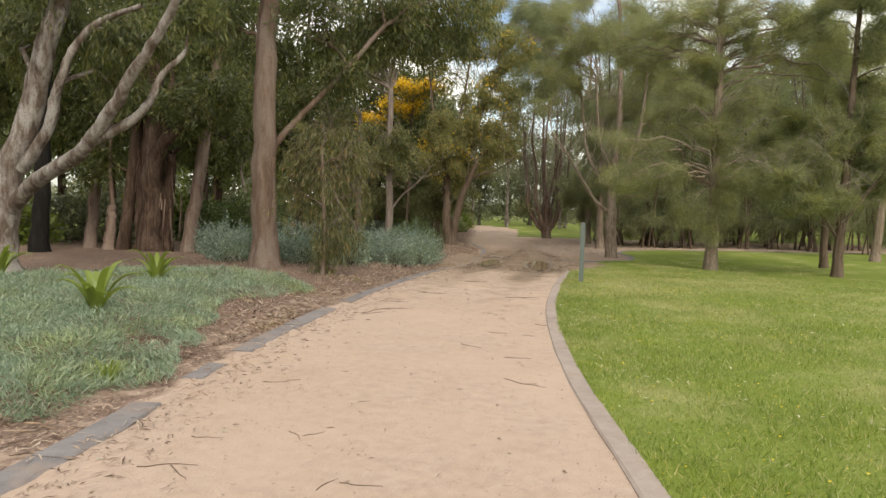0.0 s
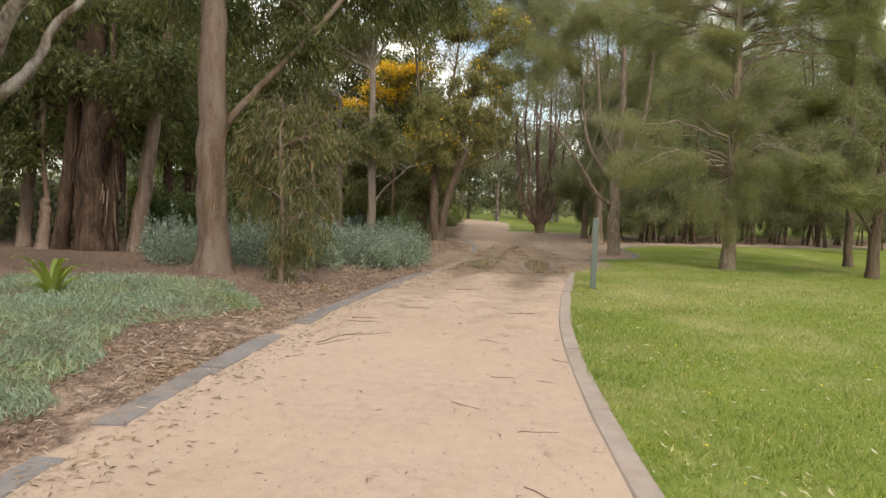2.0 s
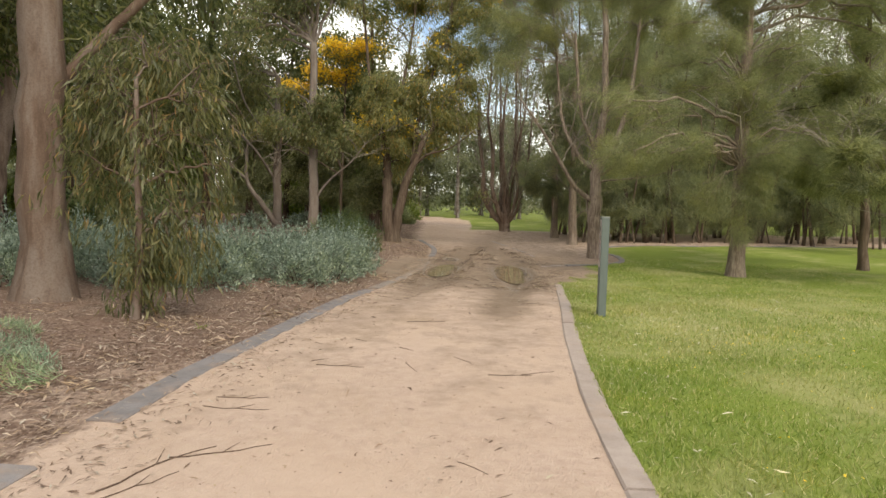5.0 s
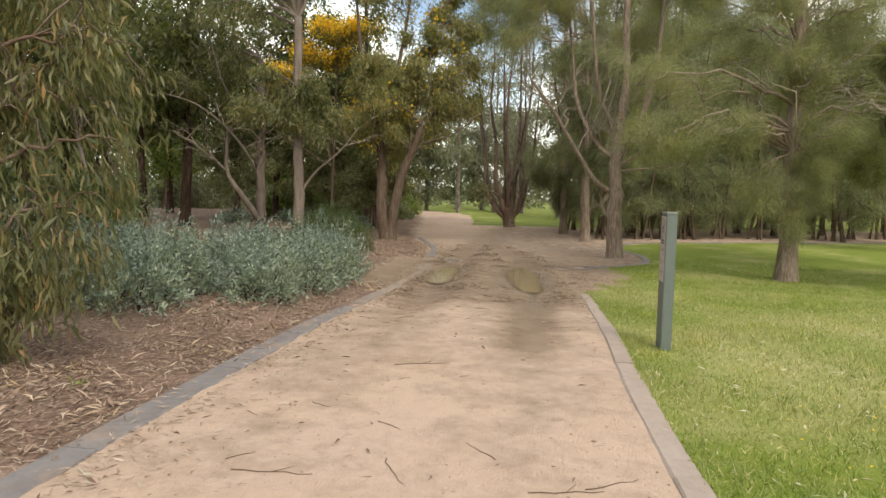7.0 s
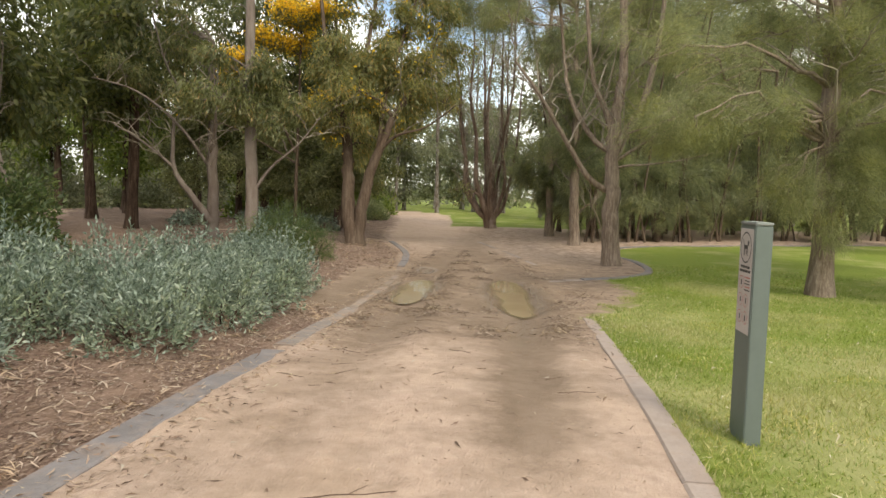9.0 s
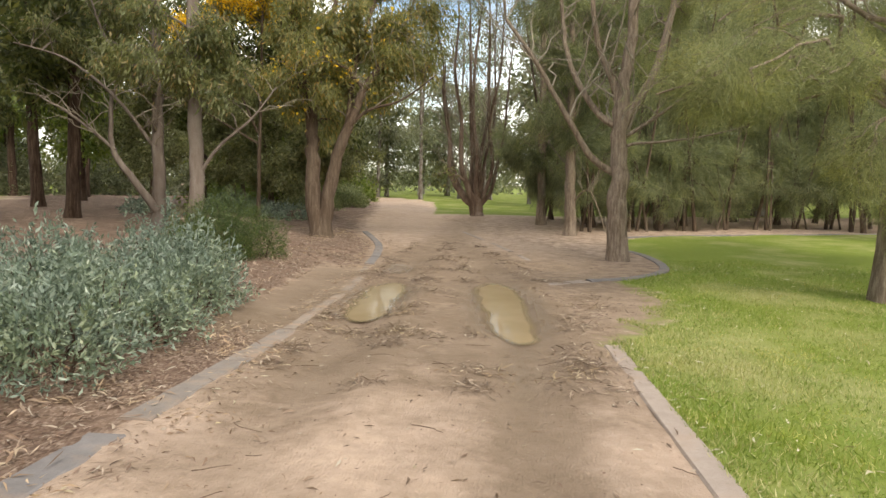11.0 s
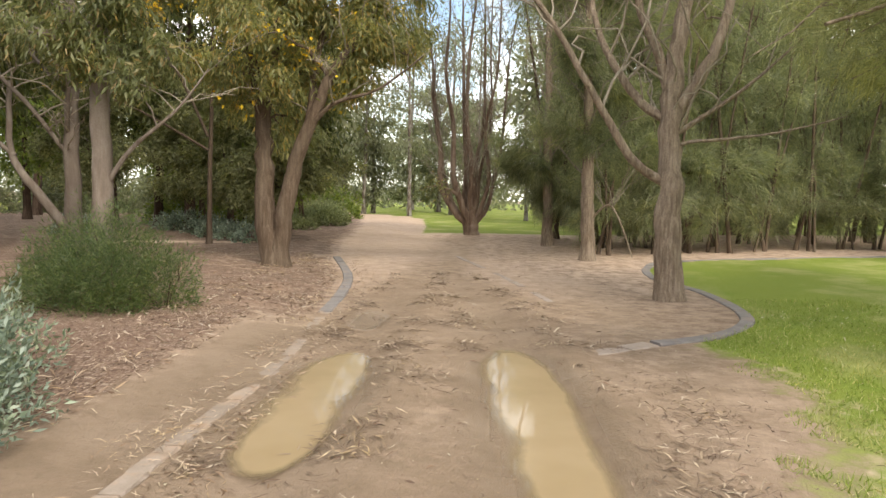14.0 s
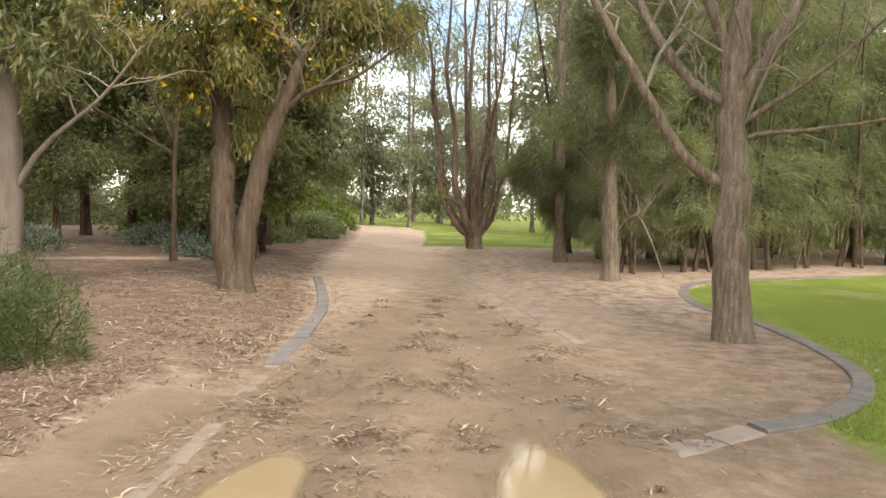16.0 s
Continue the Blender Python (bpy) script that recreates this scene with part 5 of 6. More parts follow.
def free_tree(name, label, x, y, top, r, bark, st, lobes, seed, stems=1, sway=0.4):
    z = ground_at(x, y)
    lines = [(upright(x + 0.35 * k, y + 0.2 * (k % 2), z + top, (sway * math.sin(k * 2 + seed), sway * math.cos(k * 3 + seed)), 5), r * (1 - 0.22 * k), r * 0.35) for k in range(stems)]
    return tree(name, label, (x, y), lines, bark, [(x + a, y + b, z + c, d, e, f, n) for a, b, c, d, e, f, n in lobes], st, seed=seed)


far_gum = free_tree("gum_tree", "dark leafy gum at the back of the mulch", -13.6, 50, 11, 0.2, BARK_STRING, Style("leaf", LEAF_DARK, 16, 0.32, 0.1, 7, 0.42, 0.7),
                    [(0, 0, 5, 2.6, 2.6, 1.6, 16), (1.6, 0.5, 6.5, 2.0, 2.0, 1.6, 12), (-1.8, -0.4, 6.8, 2.2, 2.2, 1.6, 12), (0.2, 1, 9, 2.6, 2.6, 1.8, 14), (-0.6, -1.6, 4.2, 1.8, 1.8, 1.1, 8), (0.3, 0, 11.4, 2.0, 2.0, 1.3, 8)], 31)
tagged(far_gum, group="dark gums of the wood")
copies(far_gum, [(-20, 34, 70, 0.95), (-23.2, 44.3, 130, 1.35), (-18, 26, 200, 0.95), (-29.7, 58, 300, 1.3), (-33.8, 56.6, 20, 1.3), (-23, 26, 95, 1.0), (-17, 48, 250, 1.0), (-26, 33, 45, 1.05), (-18.2, 29.5, 160, 1.15), (-17.0, 37.5, 280, 1.2),
                  (-38, 48, 180, 1.0), (-35, 36, 60, 1.0), (-30, 20, 110, 1.1), (-27, 12, 220, 1.0), (-22, 64, 200, 0.8), (-19, 17.5, 330, 1.0), (-22.5, 20.5, 15, 1.1), (-25, 15.5, 140, 1.0), (-16.5, 23.5, 75, 1.15), (-15.3, 47.5, 190, 1.15), (-20.5, 50.5, 40, 1.1), (-10.9, 46.5, 130, 1.1)], "dark leafy gum at the back of the mulch", "dark gums of the wood")
oak = free_tree("sheoak_tree", "thin-stemmed she-oak in the dense stand", 3.0, 40.6, 9, 0.07, BARK_ROUGH, Style("needle", LEAF_OAK_DK, 21, 0.44, 0.022, 7, 0.28, 0.6),
                [(0, 0, 2.7, 1.5, 1.5, 1.1, 16), (0.6, 0.5, 5.2, 1.5, 1.5, 1.4, 14), (-0.6, -0.3, 7.2, 1.6, 1.6, 1.4, 14), (0, 0, 9.2, 1.2, 1.2, 1.2, 8), (0.3, -0.2, 1.5, 1.2, 1.2, 0.6, 9), (-0.7, -0.4, 1.0, 0.6, 0.6, 0.4, 3)], 32, 3, 1.5)
tagged(oak, group="she-oak stand")
copies(oak, [(4.4, 41.6, 70, 1.0), (5.9, 42.2, 150, 1.05), (7.4, 43.2, 220, 0.95), (9.0, 44.5, 300, 1.1), (10.8, 45.0, 20, 1.0), (2.0, 42.5, 100, 1.0), (3.8, 44.0, 190, 1.1), (6.2, 45.5, 260, 1.05), (12.6, 46.0, 10, 1.0), (14.8, 46.6, 80, 1.1), (17, 48, 140, 1.1), (8, 47.5, 330, 1.1), (11.5, 48.5, 60, 1.15), (19.5, 49.5, 230, 1.1), (22.5, 51, 30, 1.15), (16, 43, 160, 0.9), (1.2, 40.2, 300, 0.8), (4, 52, 10, 1.0), (7, 54, 100, 1.1), (10.5, 55, 200, 1.1), (14, 56, 290, 1.1), (18, 57, 40, 1.2), (22, 58, 130, 1.2), (27, 56, 220, 1.2), (3.4, 46.5, 35, 1.65), (6.8, 48.5, 115, 1.6), (10.2, 50.5, 205, 1.65), (14.5, 51.5, 285, 1.6), (19.5, 53.0, 55, 1.6), (13.2, 44.0, 95, 1.35), (24.5, 53.5, 170, 1.6), (0.6, 48.5, 250, 1.45), (1.9, 44.8, 120, 1.5), (4.9, 43.6, 210, 1.5)],
       "thin-stemmed she-oak in the dense stand", "she-oak stand")
grey = free_tree("gum_tree", "hazy grey-green gum far off", -8, 92, 10, 0.25, BARK_PALE, Style("leaf", LEAF_FAR_HAZE, 9, 0.6, 0.2, 7, 0.65, 0.5),
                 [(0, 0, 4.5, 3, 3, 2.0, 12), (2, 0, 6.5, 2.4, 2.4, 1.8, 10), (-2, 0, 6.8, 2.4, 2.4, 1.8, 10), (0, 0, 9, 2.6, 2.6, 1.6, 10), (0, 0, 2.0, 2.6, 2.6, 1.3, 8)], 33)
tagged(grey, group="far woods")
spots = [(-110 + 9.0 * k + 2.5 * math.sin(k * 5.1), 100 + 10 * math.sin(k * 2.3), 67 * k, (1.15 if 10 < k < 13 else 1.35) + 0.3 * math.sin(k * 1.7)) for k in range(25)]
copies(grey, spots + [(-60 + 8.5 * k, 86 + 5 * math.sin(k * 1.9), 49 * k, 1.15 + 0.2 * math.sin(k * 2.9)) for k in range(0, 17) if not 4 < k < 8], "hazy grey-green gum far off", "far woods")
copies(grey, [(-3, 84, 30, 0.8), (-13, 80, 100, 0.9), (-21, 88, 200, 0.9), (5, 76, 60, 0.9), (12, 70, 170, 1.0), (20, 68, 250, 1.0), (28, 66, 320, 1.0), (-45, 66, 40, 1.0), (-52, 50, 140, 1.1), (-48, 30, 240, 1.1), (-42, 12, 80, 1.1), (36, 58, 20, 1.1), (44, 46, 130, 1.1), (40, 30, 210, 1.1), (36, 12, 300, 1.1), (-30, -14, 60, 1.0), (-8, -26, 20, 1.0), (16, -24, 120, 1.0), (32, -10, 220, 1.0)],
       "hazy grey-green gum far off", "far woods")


# ---- shrubs ----
def clump(name, label, lobes, mat, n, size, width, seed, hang=-0.1, group="", stems=BARK_STRING, category="shrub", sprigs=0):
    """A shrub: woody stems and small leaves through several mounds that stand on the ground."""
    global rng
    rng = np.random.default_rng(seed)
    x0, y0 = lobes[0][0], lobes[0][1]
    base = np.array([x0, y0, ground_at(x0, y0)])
    root = tagged(new(name), label, category, group)
    root.location = base
    pts, ways = [], []
    for cx, cy, rx, ry, hgt in lobes:
        z = ground_at(cx, cy)
        for _ in range(5):
            w = Wood()
            q = unit(rng.normal(size=3)) * (rx, ry, hgt * 0.9)
            q[2] = abs(q[2])
            a = np.array([cx + q[0] * 0.3, cy + q[1] * 0.3, z - 0.03])
            w.tube(bent(a, (cx + q[0] * 0.9, cy + q[1] * 0.9, z + q[2]), 0.1, 0.1, 5) - base, np.linspace(0.012, 0.004, 5), 4)
            w.link("stem", stems, root)
        k = int(n * rx * ry)
        u = unit(rng.normal(size=(k, 3)))
        u[:, 2] = np.abs(u[:, 2])
        lump = 1 + 0.28 * np.sin(u[:, 0] * 7 + cx * 3) * np.sin(u[:, 1] * 6 + cy * 5) + 0.12 * np.sin(u[:, 2] * 11 + u[:, 0] * 9)
        rr = rng.uniform(0.5, 1.0, k) ** 0.5 * lump
        p = np.array([cx, cy, z]) + u * rr[:, None] * (rx, ry, hgt) + (0, 0, 0.03)
        m = int(sprigs * rx * ry)
        if m:
            pick = rng.choice(np.where(rr > 0.85)[0], m)
            axis = unit(u[pick] * 0.6 + rng.normal(size=(m, 3)) * 0.3 + (0, 0, 0.75))
            step = np.arange(10)
            tip = (p[pick][:, None] + axis[:, None] * (step * 0.027 * hgt)[None, :, None]).reshape(-1, 3)
            pts.append(tip)
            ways.append(unit(np.repeat(axis, 10, 0) * 0.8 + rng.normal(size=(10 * m, 3)) * 0.5))
        pts.append(p)
        ways.append(unit(u * 0.7 + rng.normal(size=(k, 3)) * 0.6 + (0, 0, -hang)))
    p, d = np.concatenate(pts), np.concatenate(ways)
    v, f = leaves(p - base, d, size * rng.uniform(0.6, 1.3, len(p)), width * rng.uniform(0.7, 1.3, len(p)))
    ob = new("foliage", array_mesh("foliage", v, f, mat))
    ob.parent = root
    return root


SILVER = "silvery grey-green shrub spreading beside the path"
silver_at = [(-5.35, 18.1), (-5.3, 19.6), (-5.35, 21.0), (-5.6, 22.4), (-6.0, 23.2), (-6.5, 18.0), (-6.4, 20.0), (-6.8, 22.0), (-7.3, 16.4), (-6.2, 16.6), (-7.9, 18.6), (-8.2, 20.6), (-8.6, 17.2), (-9.6, 18.9), (-10.6, 18.0), (-9.0, 15.9)]
for k, (x, y) in enumerate(silver_at):
    s = 0.85 + 0.15 * math.sin(k * 2.7)
    clump("silver_shrub", SILVER, [(x, y, 0.75 * s, 0.8 * s, 0.78 * s), (x - 0.45, y + 0.35, 0.6, 0.6, 0.98 * s), (x + 0.3, y - 0.4, 0.5, 0.55, 0.62 * s), (x + 0.1, y + 0.55, 0.4, 0.4, 0.85 * s)], LEAF_SILVER, 3900, 0.07, 0.021, 100 + k, group="silver shrub bed", sprigs=110)
clump("bush", "rounded dark green bush on the mulch", [(-6.95, 27.2, 0.75, 0.7, 1.28), (-7.5, 27.5, 0.8, 0.8, 1.02), (-6.35, 27.3, 0.5, 0.55, 0.74), (-7.1, 26.7, 0.7, 0.5, 0.7), (-8.0, 27.4, 0.5, 0.6, 0.7), (-6.7, 26.8, 0.4, 0.4, 0.95)], LEAF_BUSH, 12000, 0.095, 0.009, 140)
for k, (x, y, s) in enumerate([(-11.4, 48.5, 0.7), (-10.9, 52.5, 0.8), (-11.5, 56.5, 0.9), (-12.8, 61, 1.0)]):
    clump("bush", "pale sage-green bush along the far path", [(x, y, 1.2 * s, 1.3 * s, 1.2 * s), (x - 1.1, y + 0.6, 1.0, 1.0, 1.0 * s), (x + 0.9, y - 0.5, 0.7, 0.8, 0.65 * s)], LEAF_SAGE, 1500, 0.15, 0.05, 150 + k, group="bushes along the far path")
for k, (x, y, s) in enumerate([(-12.2, 43, 0.7), (-14.4, 45, 0.8), (-16, 41, 0.7), (-9.6, 39.5, 0.6), (-11.0, 41.0, 0.6)]):
    clump("silver_shrub", "low grey-green shrub in the far mulch", [(x, y, 1.0 * s, 1.0 * s, 1.0 * s), (x - 0.8, y + 0.3, 0.8 * s, 0.8 * s, 0.8 * s)], LEAF_SILVER, 1500, 0.13, 0.05, 160 + k, group="far low shrubs")
for k, (x, y, s) in enumerate([(-15.5, 50, 1.0), (-20, 62, 1.4), (-25, 67, 1.5), (-14.5, 63, 1.2), (-31, 64, 1.5), (-36, 58, 1.5), (-18.5, 70, 1.5), (-27, 40, 1.0), (-41, 52, 1.6), (-21, 30, 1.0), (-24.5, 22, 1.1), (-19.5, 23.5, 0.9), (-20.5, 18.5, 0.9)]):
    clump("bush", "tall grey-green bush at the back of the mulch", [(x, y, 2.0 * s, 1.6 * s, 2.2 * s), (x - 1.8, y + 0.6, 1.6 * s, 1.4 * s, 1.7 * s), (x + 1.9, y + 0.4, 1.5 * s, 1.3 * s, 1.5 * s)], LEAF_FAR_HAZE if k % 3 else LEAF_LIME, 420, 0.3, 0.13, 180 + k, group="bushes behind the mulch")
clump("hedge", "dense dark rounded hedge behind the stringybark", [(-14.5, 27, 2.0, 1.4, 1.9), (-16.5, 27.5, 1.8, 1.4, 1.7)], LEAF_BUSH, 2200, 0.16, 0.06, 170, category="hedge")


def far_thicket():
    """The belt of undergrowth that closes the view all round, too far to tell plant from plant."""
    g = np.random.default_rng(55)
    n = 38000
    a = g.uniform(-np.pi, np.pi, n)
    r = g.uniform(84, 112, n)
    x, y = r * np.sin(a), 30 + r * np.cos(a)
    top = 4.2 + 2.2 * np.sin(a * 13) * np.sin(a * 5 + 1) + 1.2 * np.sin(a * 41)
    p = np.stack([x, y, -0.3 + top * g.uniform(0, 1, n) ** 0.8], 1)
    global rng
    rng = g
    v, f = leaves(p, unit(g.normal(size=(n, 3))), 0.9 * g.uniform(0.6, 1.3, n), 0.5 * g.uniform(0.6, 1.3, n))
    tagged(new("far_thicket", array_mesh("far_thicket", v, f, LEAF_FAR_HAZE)), "dense grey-green undergrowth closing the distance", "thicket", kind="stuff")


far_thicket()
lime = free_tree("leafy_tree", "fresh green leafy tree behind the mulch", -26, 52, 7, 0.2, BARK_STRING, Style("leaf", LEAF_LIME, 14, 0.34, 0.14, 8, 0.5, 0.4),
                 [(0, 0, 3.2, 2.6, 2.6, 1.3, 14), (1.2, 0.4, 5.2, 2.2, 2.2, 1.4, 12), (-1.3, 0, 5.6, 2.2, 2.2, 1.4, 12)], 34)
tagged(lime, group="fresh green trees")
copies(lime, [(-9.6, 42.5, 100, 0.55), (-20, 57, 200, 0.9), (-37, 60, 60, 1.0)], "fresh green leafy tree behind the mulch", "fresh green trees")

copies(grey, [(2.5, 64, 240, 1.3), (-16.5, 70, 330, 1.35), (8, 60, 70, 1.4), (-19, 74, 150, 1.5), (14, 58, 10, 1.4)], "hazy grey-green gum far off", "far woods")

airy = free_tree("gum_tree", "tall airy pale gum beyond the path's bend", -8.8, 73, 16, 0.17, BARK_PALE, Style("leaf", LEAF_FAR_HAZE, 7, 0.45, 0.12, 7, 0.7, 0.8),
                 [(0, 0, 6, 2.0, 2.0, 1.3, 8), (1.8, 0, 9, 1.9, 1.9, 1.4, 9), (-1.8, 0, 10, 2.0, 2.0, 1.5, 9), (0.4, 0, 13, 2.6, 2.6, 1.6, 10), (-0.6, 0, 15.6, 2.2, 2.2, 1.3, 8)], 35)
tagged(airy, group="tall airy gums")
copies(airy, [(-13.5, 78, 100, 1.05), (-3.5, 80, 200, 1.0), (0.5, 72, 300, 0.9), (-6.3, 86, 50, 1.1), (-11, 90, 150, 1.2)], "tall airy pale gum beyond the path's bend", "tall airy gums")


# ---- low plants on the near bed ----
COVER = [(-3.97, 3.88), (-3.68, 4.6), (-3.5, 4.9), (-3.55, 5.3), (-4.0, 5.87), (-4.4, 6.25), (-4.1, 6.5), (-4.05, 6.9), (-4.6, 7.6), (-5.2, 8.3), (-5.05, 8.9), (-5.15, 9.6), (-4.95, 10.4), (-4.9, 11.2), (-5.4, 12.0), (-6.4, 12.7), (-8.8, 12.7), (-10.1, 9.9), (-9, 4), (-6.5, 1.5), (-4.6, 1.5)]


def strip(name, pts, widths, mat, parent, label=""):
    """A folded strap leaf along a line."""
    pts = np.asarray(pts, float)
    t = unit(np.gradient(pts, axis=0))
    side = unit(np.cross(t, (0, 0, 1.0)))
    w = np.asarray(widths)[:, None]
    up = np.cross(side, t)
    v = np.concatenate([pts - side * w / 2 + up * w * 0.25, pts, pts + side * w / 2 + up * w * 0.25])
    n = len(pts)
    f = [(k + o, k + 1 + o, k + 1 + o + n, k + o + n) for o in (0, n) for k in range(n - 1)]
    ob = new(name, array_mesh(name, v, f, mat, True))
    ob.parent = parent
    return tagged(ob, label)


def ground_cover():
    global rng
    rng = np.random.default_rng(61)
    n = 210000
    x, y = rng.uniform(-10.2, -3.4, n), rng.uniform(1.5, 12.8, n)
    d = inside(x, y, COVER) + 0.22 * np.sin(x * 3.3 + y) * np.sin(y * 2.9)
    bare = np.sin(x * 1.9 + 0.7) * np.sin(y * 1.6 + 1.1) > 0.86
    near = rng.uniform(size=n) < np.clip(7.0 / np.hypot(x, y), 0.25, 1)
    keep = (d > 0) & near & ~bare
    x, y, d = x[keep], y[keep], d[keep]
    mound = 0.05 + 0.17 * np.clip(d / 0.5, 0, 1) * (0.65 + 0.35 * np.sin(x * 2.6 + np.sin(y * 1.7)) * np.sin(y * 2.2))
    z = height(x, y) + mound * rng.uniform(0.25, 1.0, len(x))
    p = np.stack([x, y, z], 1)
    lean = np.stack([np.sin(x * 5 + y * 2), np.cos(y * 4 - x * 3), np.full(len(x), 0.9)], 1)
    w = unit(lean * 0.6 + rng.normal(size=p.shape) * 0.55)
    v, f = leaves(p, w, 0.095 * rng.uniform(0.5, 1.4, len(x)), 0.009 * rng.uniform(0.7, 1.4, len(x)))
    tagged(new("ground_cover", array_mesh("ground_cover", v, f, LEAF_COVER)), "feathery grey-green ground cover spreading over the bed", "ground cover", kind="stuff")


ground_cover()


def strap_plant(x, y, count, length, width, label, seed):
    r = np.random.default_rng(seed)
    base = np.array([x, y, ground_at(x, y) - 0.02])
    root = tagged(new("strap_leaf_plant"), label, "plant", "strap-leaved plants in the bed")
    root.location = base
    for k in range(count):
        a = k * 2.399 + r.uniform(-0.3, 0.3)
        out = np.array([math.cos(a), math.sin(a), 0])
        L, rise = length * r.uniform(0.7, 1.1), r.uniform(0.55, 1.25)
        s = np.linspace(0, 1, 7)[:, None]
        pts = out * (0.03 + L * 0.42 * s ** 1.4) + np.array([0, 0, 1.0]) * (L * rise * (s - 0.5 * s ** 2.6))
        strip("leaf", pts, width * np.array([0.6, 0.9, 1.0, 0.95, 0.8, 0.5, 0.05]), LEAF_STRAP, root)


strap_plant(-5.8, 7.05, 16, 1.2, 0.1, "clump of broad yellow-green strap leaves in the ground cover", 1)
strap_plant(-7.2, 10.2, 12, 1.1, 0.09, "yellow-green strap-leaved clump at the cover's edge", 2)
strap_plant(-9.7, 9.5, 14, 1.25, 0.1, "yellow-green strap-leaved clump beside the old gum", 3)
strap_plant(-3.95, 4.95, 14, 0.4, 0.02, "small grassy green tuft by the kerb", 4)
strap_plant(-4.82, 13.7, 9, 0.12, 0.02, "tiny bright green weed in the mulch", 5)


# ---- sign post ----
def box(bm, lo, hi, bevel=0.0):
    made = bmesh.ops.create_cube(bm, size=1.0)["verts"]
    for v in made:
        v.co = [lo[k] + (v.co[k] + 0.5) * (hi[k] - lo[k]) for k in range(3)]
    if bevel:
        edges = {e for v in made for e in v.link_edges}
        bmesh.ops.bevel(bm, geom=list(edges), offset=bevel, segments=2, affect="EDGES")


def sign_ring(bm, cy, cz, r, t, x, n=28):
    a = [bm.verts.new((x, cy + r * math.cos(k * math.tau / n), cz + r * math.sin(k * math.tau / n))) for k in range(n)]
    b = [bm.verts.new((x, cy + (r - t) * math.cos(k * math.tau / n), cz + (r - t) * math.sin(k * math.tau / n))) for k in range(n)]
    for k in range(n):
        bm.faces.new((a[k], a[(k + 1) % n], b[(k + 1) % n], b[k]))


def sign_shape(bm, pts, x):
    bm.faces.new([bm.verts.new((x, y, z)) for y, z in pts])


def sign_post(x, y, top):
    """A flat bollard; its printed plate faces the path. y runs along the plate, nearer end first."""
    z0 = ground_at(x, y)
    root = tagged(new("sign_post"), "grey-green square-edged bollard with a dog rules plate on the lawn", "sign post")
    root.location = (x, y, z0)
    H, W, D = top - z0, 0.28, 0.105
    bm = bmesh.new()
    box(bm, (0, 0, -0.1), (D, W, H - 0.02), 0.006)
    part("post", bm, POST_PAINT, root)
    bm = bmesh.new()
    box(bm, (-0.004, -0.004, H - 0.0195), (D + 0.004, W + 0.004, H), 0.006)
    part("cap", bm, paint_mat("cap_grey", (0.26, 0.28, 0.26)), root, "pale grey flat cap")
    y0, y1, za, zb = 0.028, W - 0.022, H - 0.71, H - 0.045
    bm = bmesh.new()
    box(bm, (-0.004, y0, za), (-0.0005, y1, zb))
    plate = part("plate", bm, SIGN_WHITE, root, "white printed plate with rounded corners")
    cy, w = (y0 + y1) / 2, y1 - y0
    fx = -0.0055
    bm = bmesh.new()
    sign_ring(bm, cy, zb - 0.12, 0.1, 0.009, fx)
    part("ring", bm, SIGN_BLACK, plate, "black circle")
    # a plain four-legged silhouette
    bm = bmesh.new()
    cz = zb - 0.122
    for a, b, lo, hi in ((-0.034, 0.034, -0.008, 0.018), (-0.034, -0.022, -0.05, -0.008), (-0.016, -0.008, -0.046, -0.008), (0.012, 0.02, -0.046, -0.008), (0.024, 0.034, -0.05, -0.008), (-0.05, -0.028, 0.016, 0.045), (-0.058, -0.046, 0.03, 0.042)):
        sign_shape(bm, [(cy + a, cz + lo), (cy + b, cz + lo), (cy + b, cz + hi), (cy + a, cz + hi)], fx)
    sign_shape(bm, [(cy + 0.034, cz + 0.006), (cy + 0.056, cz + 0.05), (cy + 0.049, cz + 0.054), (cy + 0.028, cz + 0.016)], fx)
    part("silhouette", bm, SIGN_BLACK, plate, "plain dark silhouette")
    for k, (zz, ww) in enumerate(((zb - 0.243, 0.17), (zb - 0.27, 0.2))):
        for j in range(4):
            bm = bmesh.new()
            a = cy - ww / 2 + j * ww / 4
            box(bm, (fx, a, zz - 0.008), (fx + 0.001, a + ww / 4 - 0.008, zz + 0.008))
            part("text_bar", bm, SIGN_BLACK, plate)
    for yy, zz in ((0.06, -0.345), (0.06, -0.455), (-0.055, -0.455), (0.06, -0.565), (-0.055, -0.565)):
        bm = bmesh.new()
        sign_ring(bm, cy + yy * 0.85, zb + zz, 0.042, 0.0038, fx, 24)
        part("ring", bm, SIGN_RED, plate, "thin red circle")
        bm = bmesh.new()
        box(bm, (fx, cy + yy * 0.85 - 0.008, zb + zz - 0.018), (fx + 0.001, cy + yy * 0.85 + 0.008, zb + zz + 0.016))
        part("pictogram", bm, SIGN_BLACK, plate)
    for k in range(5):
        bm = bmesh.new()
        box(bm, (fx, cy - 0.1, zb - 0.312 - k * 0.02), (fx + 0.001, cy - 0.005 - 0.012 * (k % 2), zb - 0.305 - k * 0.02))
        part("text_bar", bm, SIGN_RED if k in (0, 3) else SIGN_BLACK, plate)


sign_post(-0.21, 16.2, 1.3)


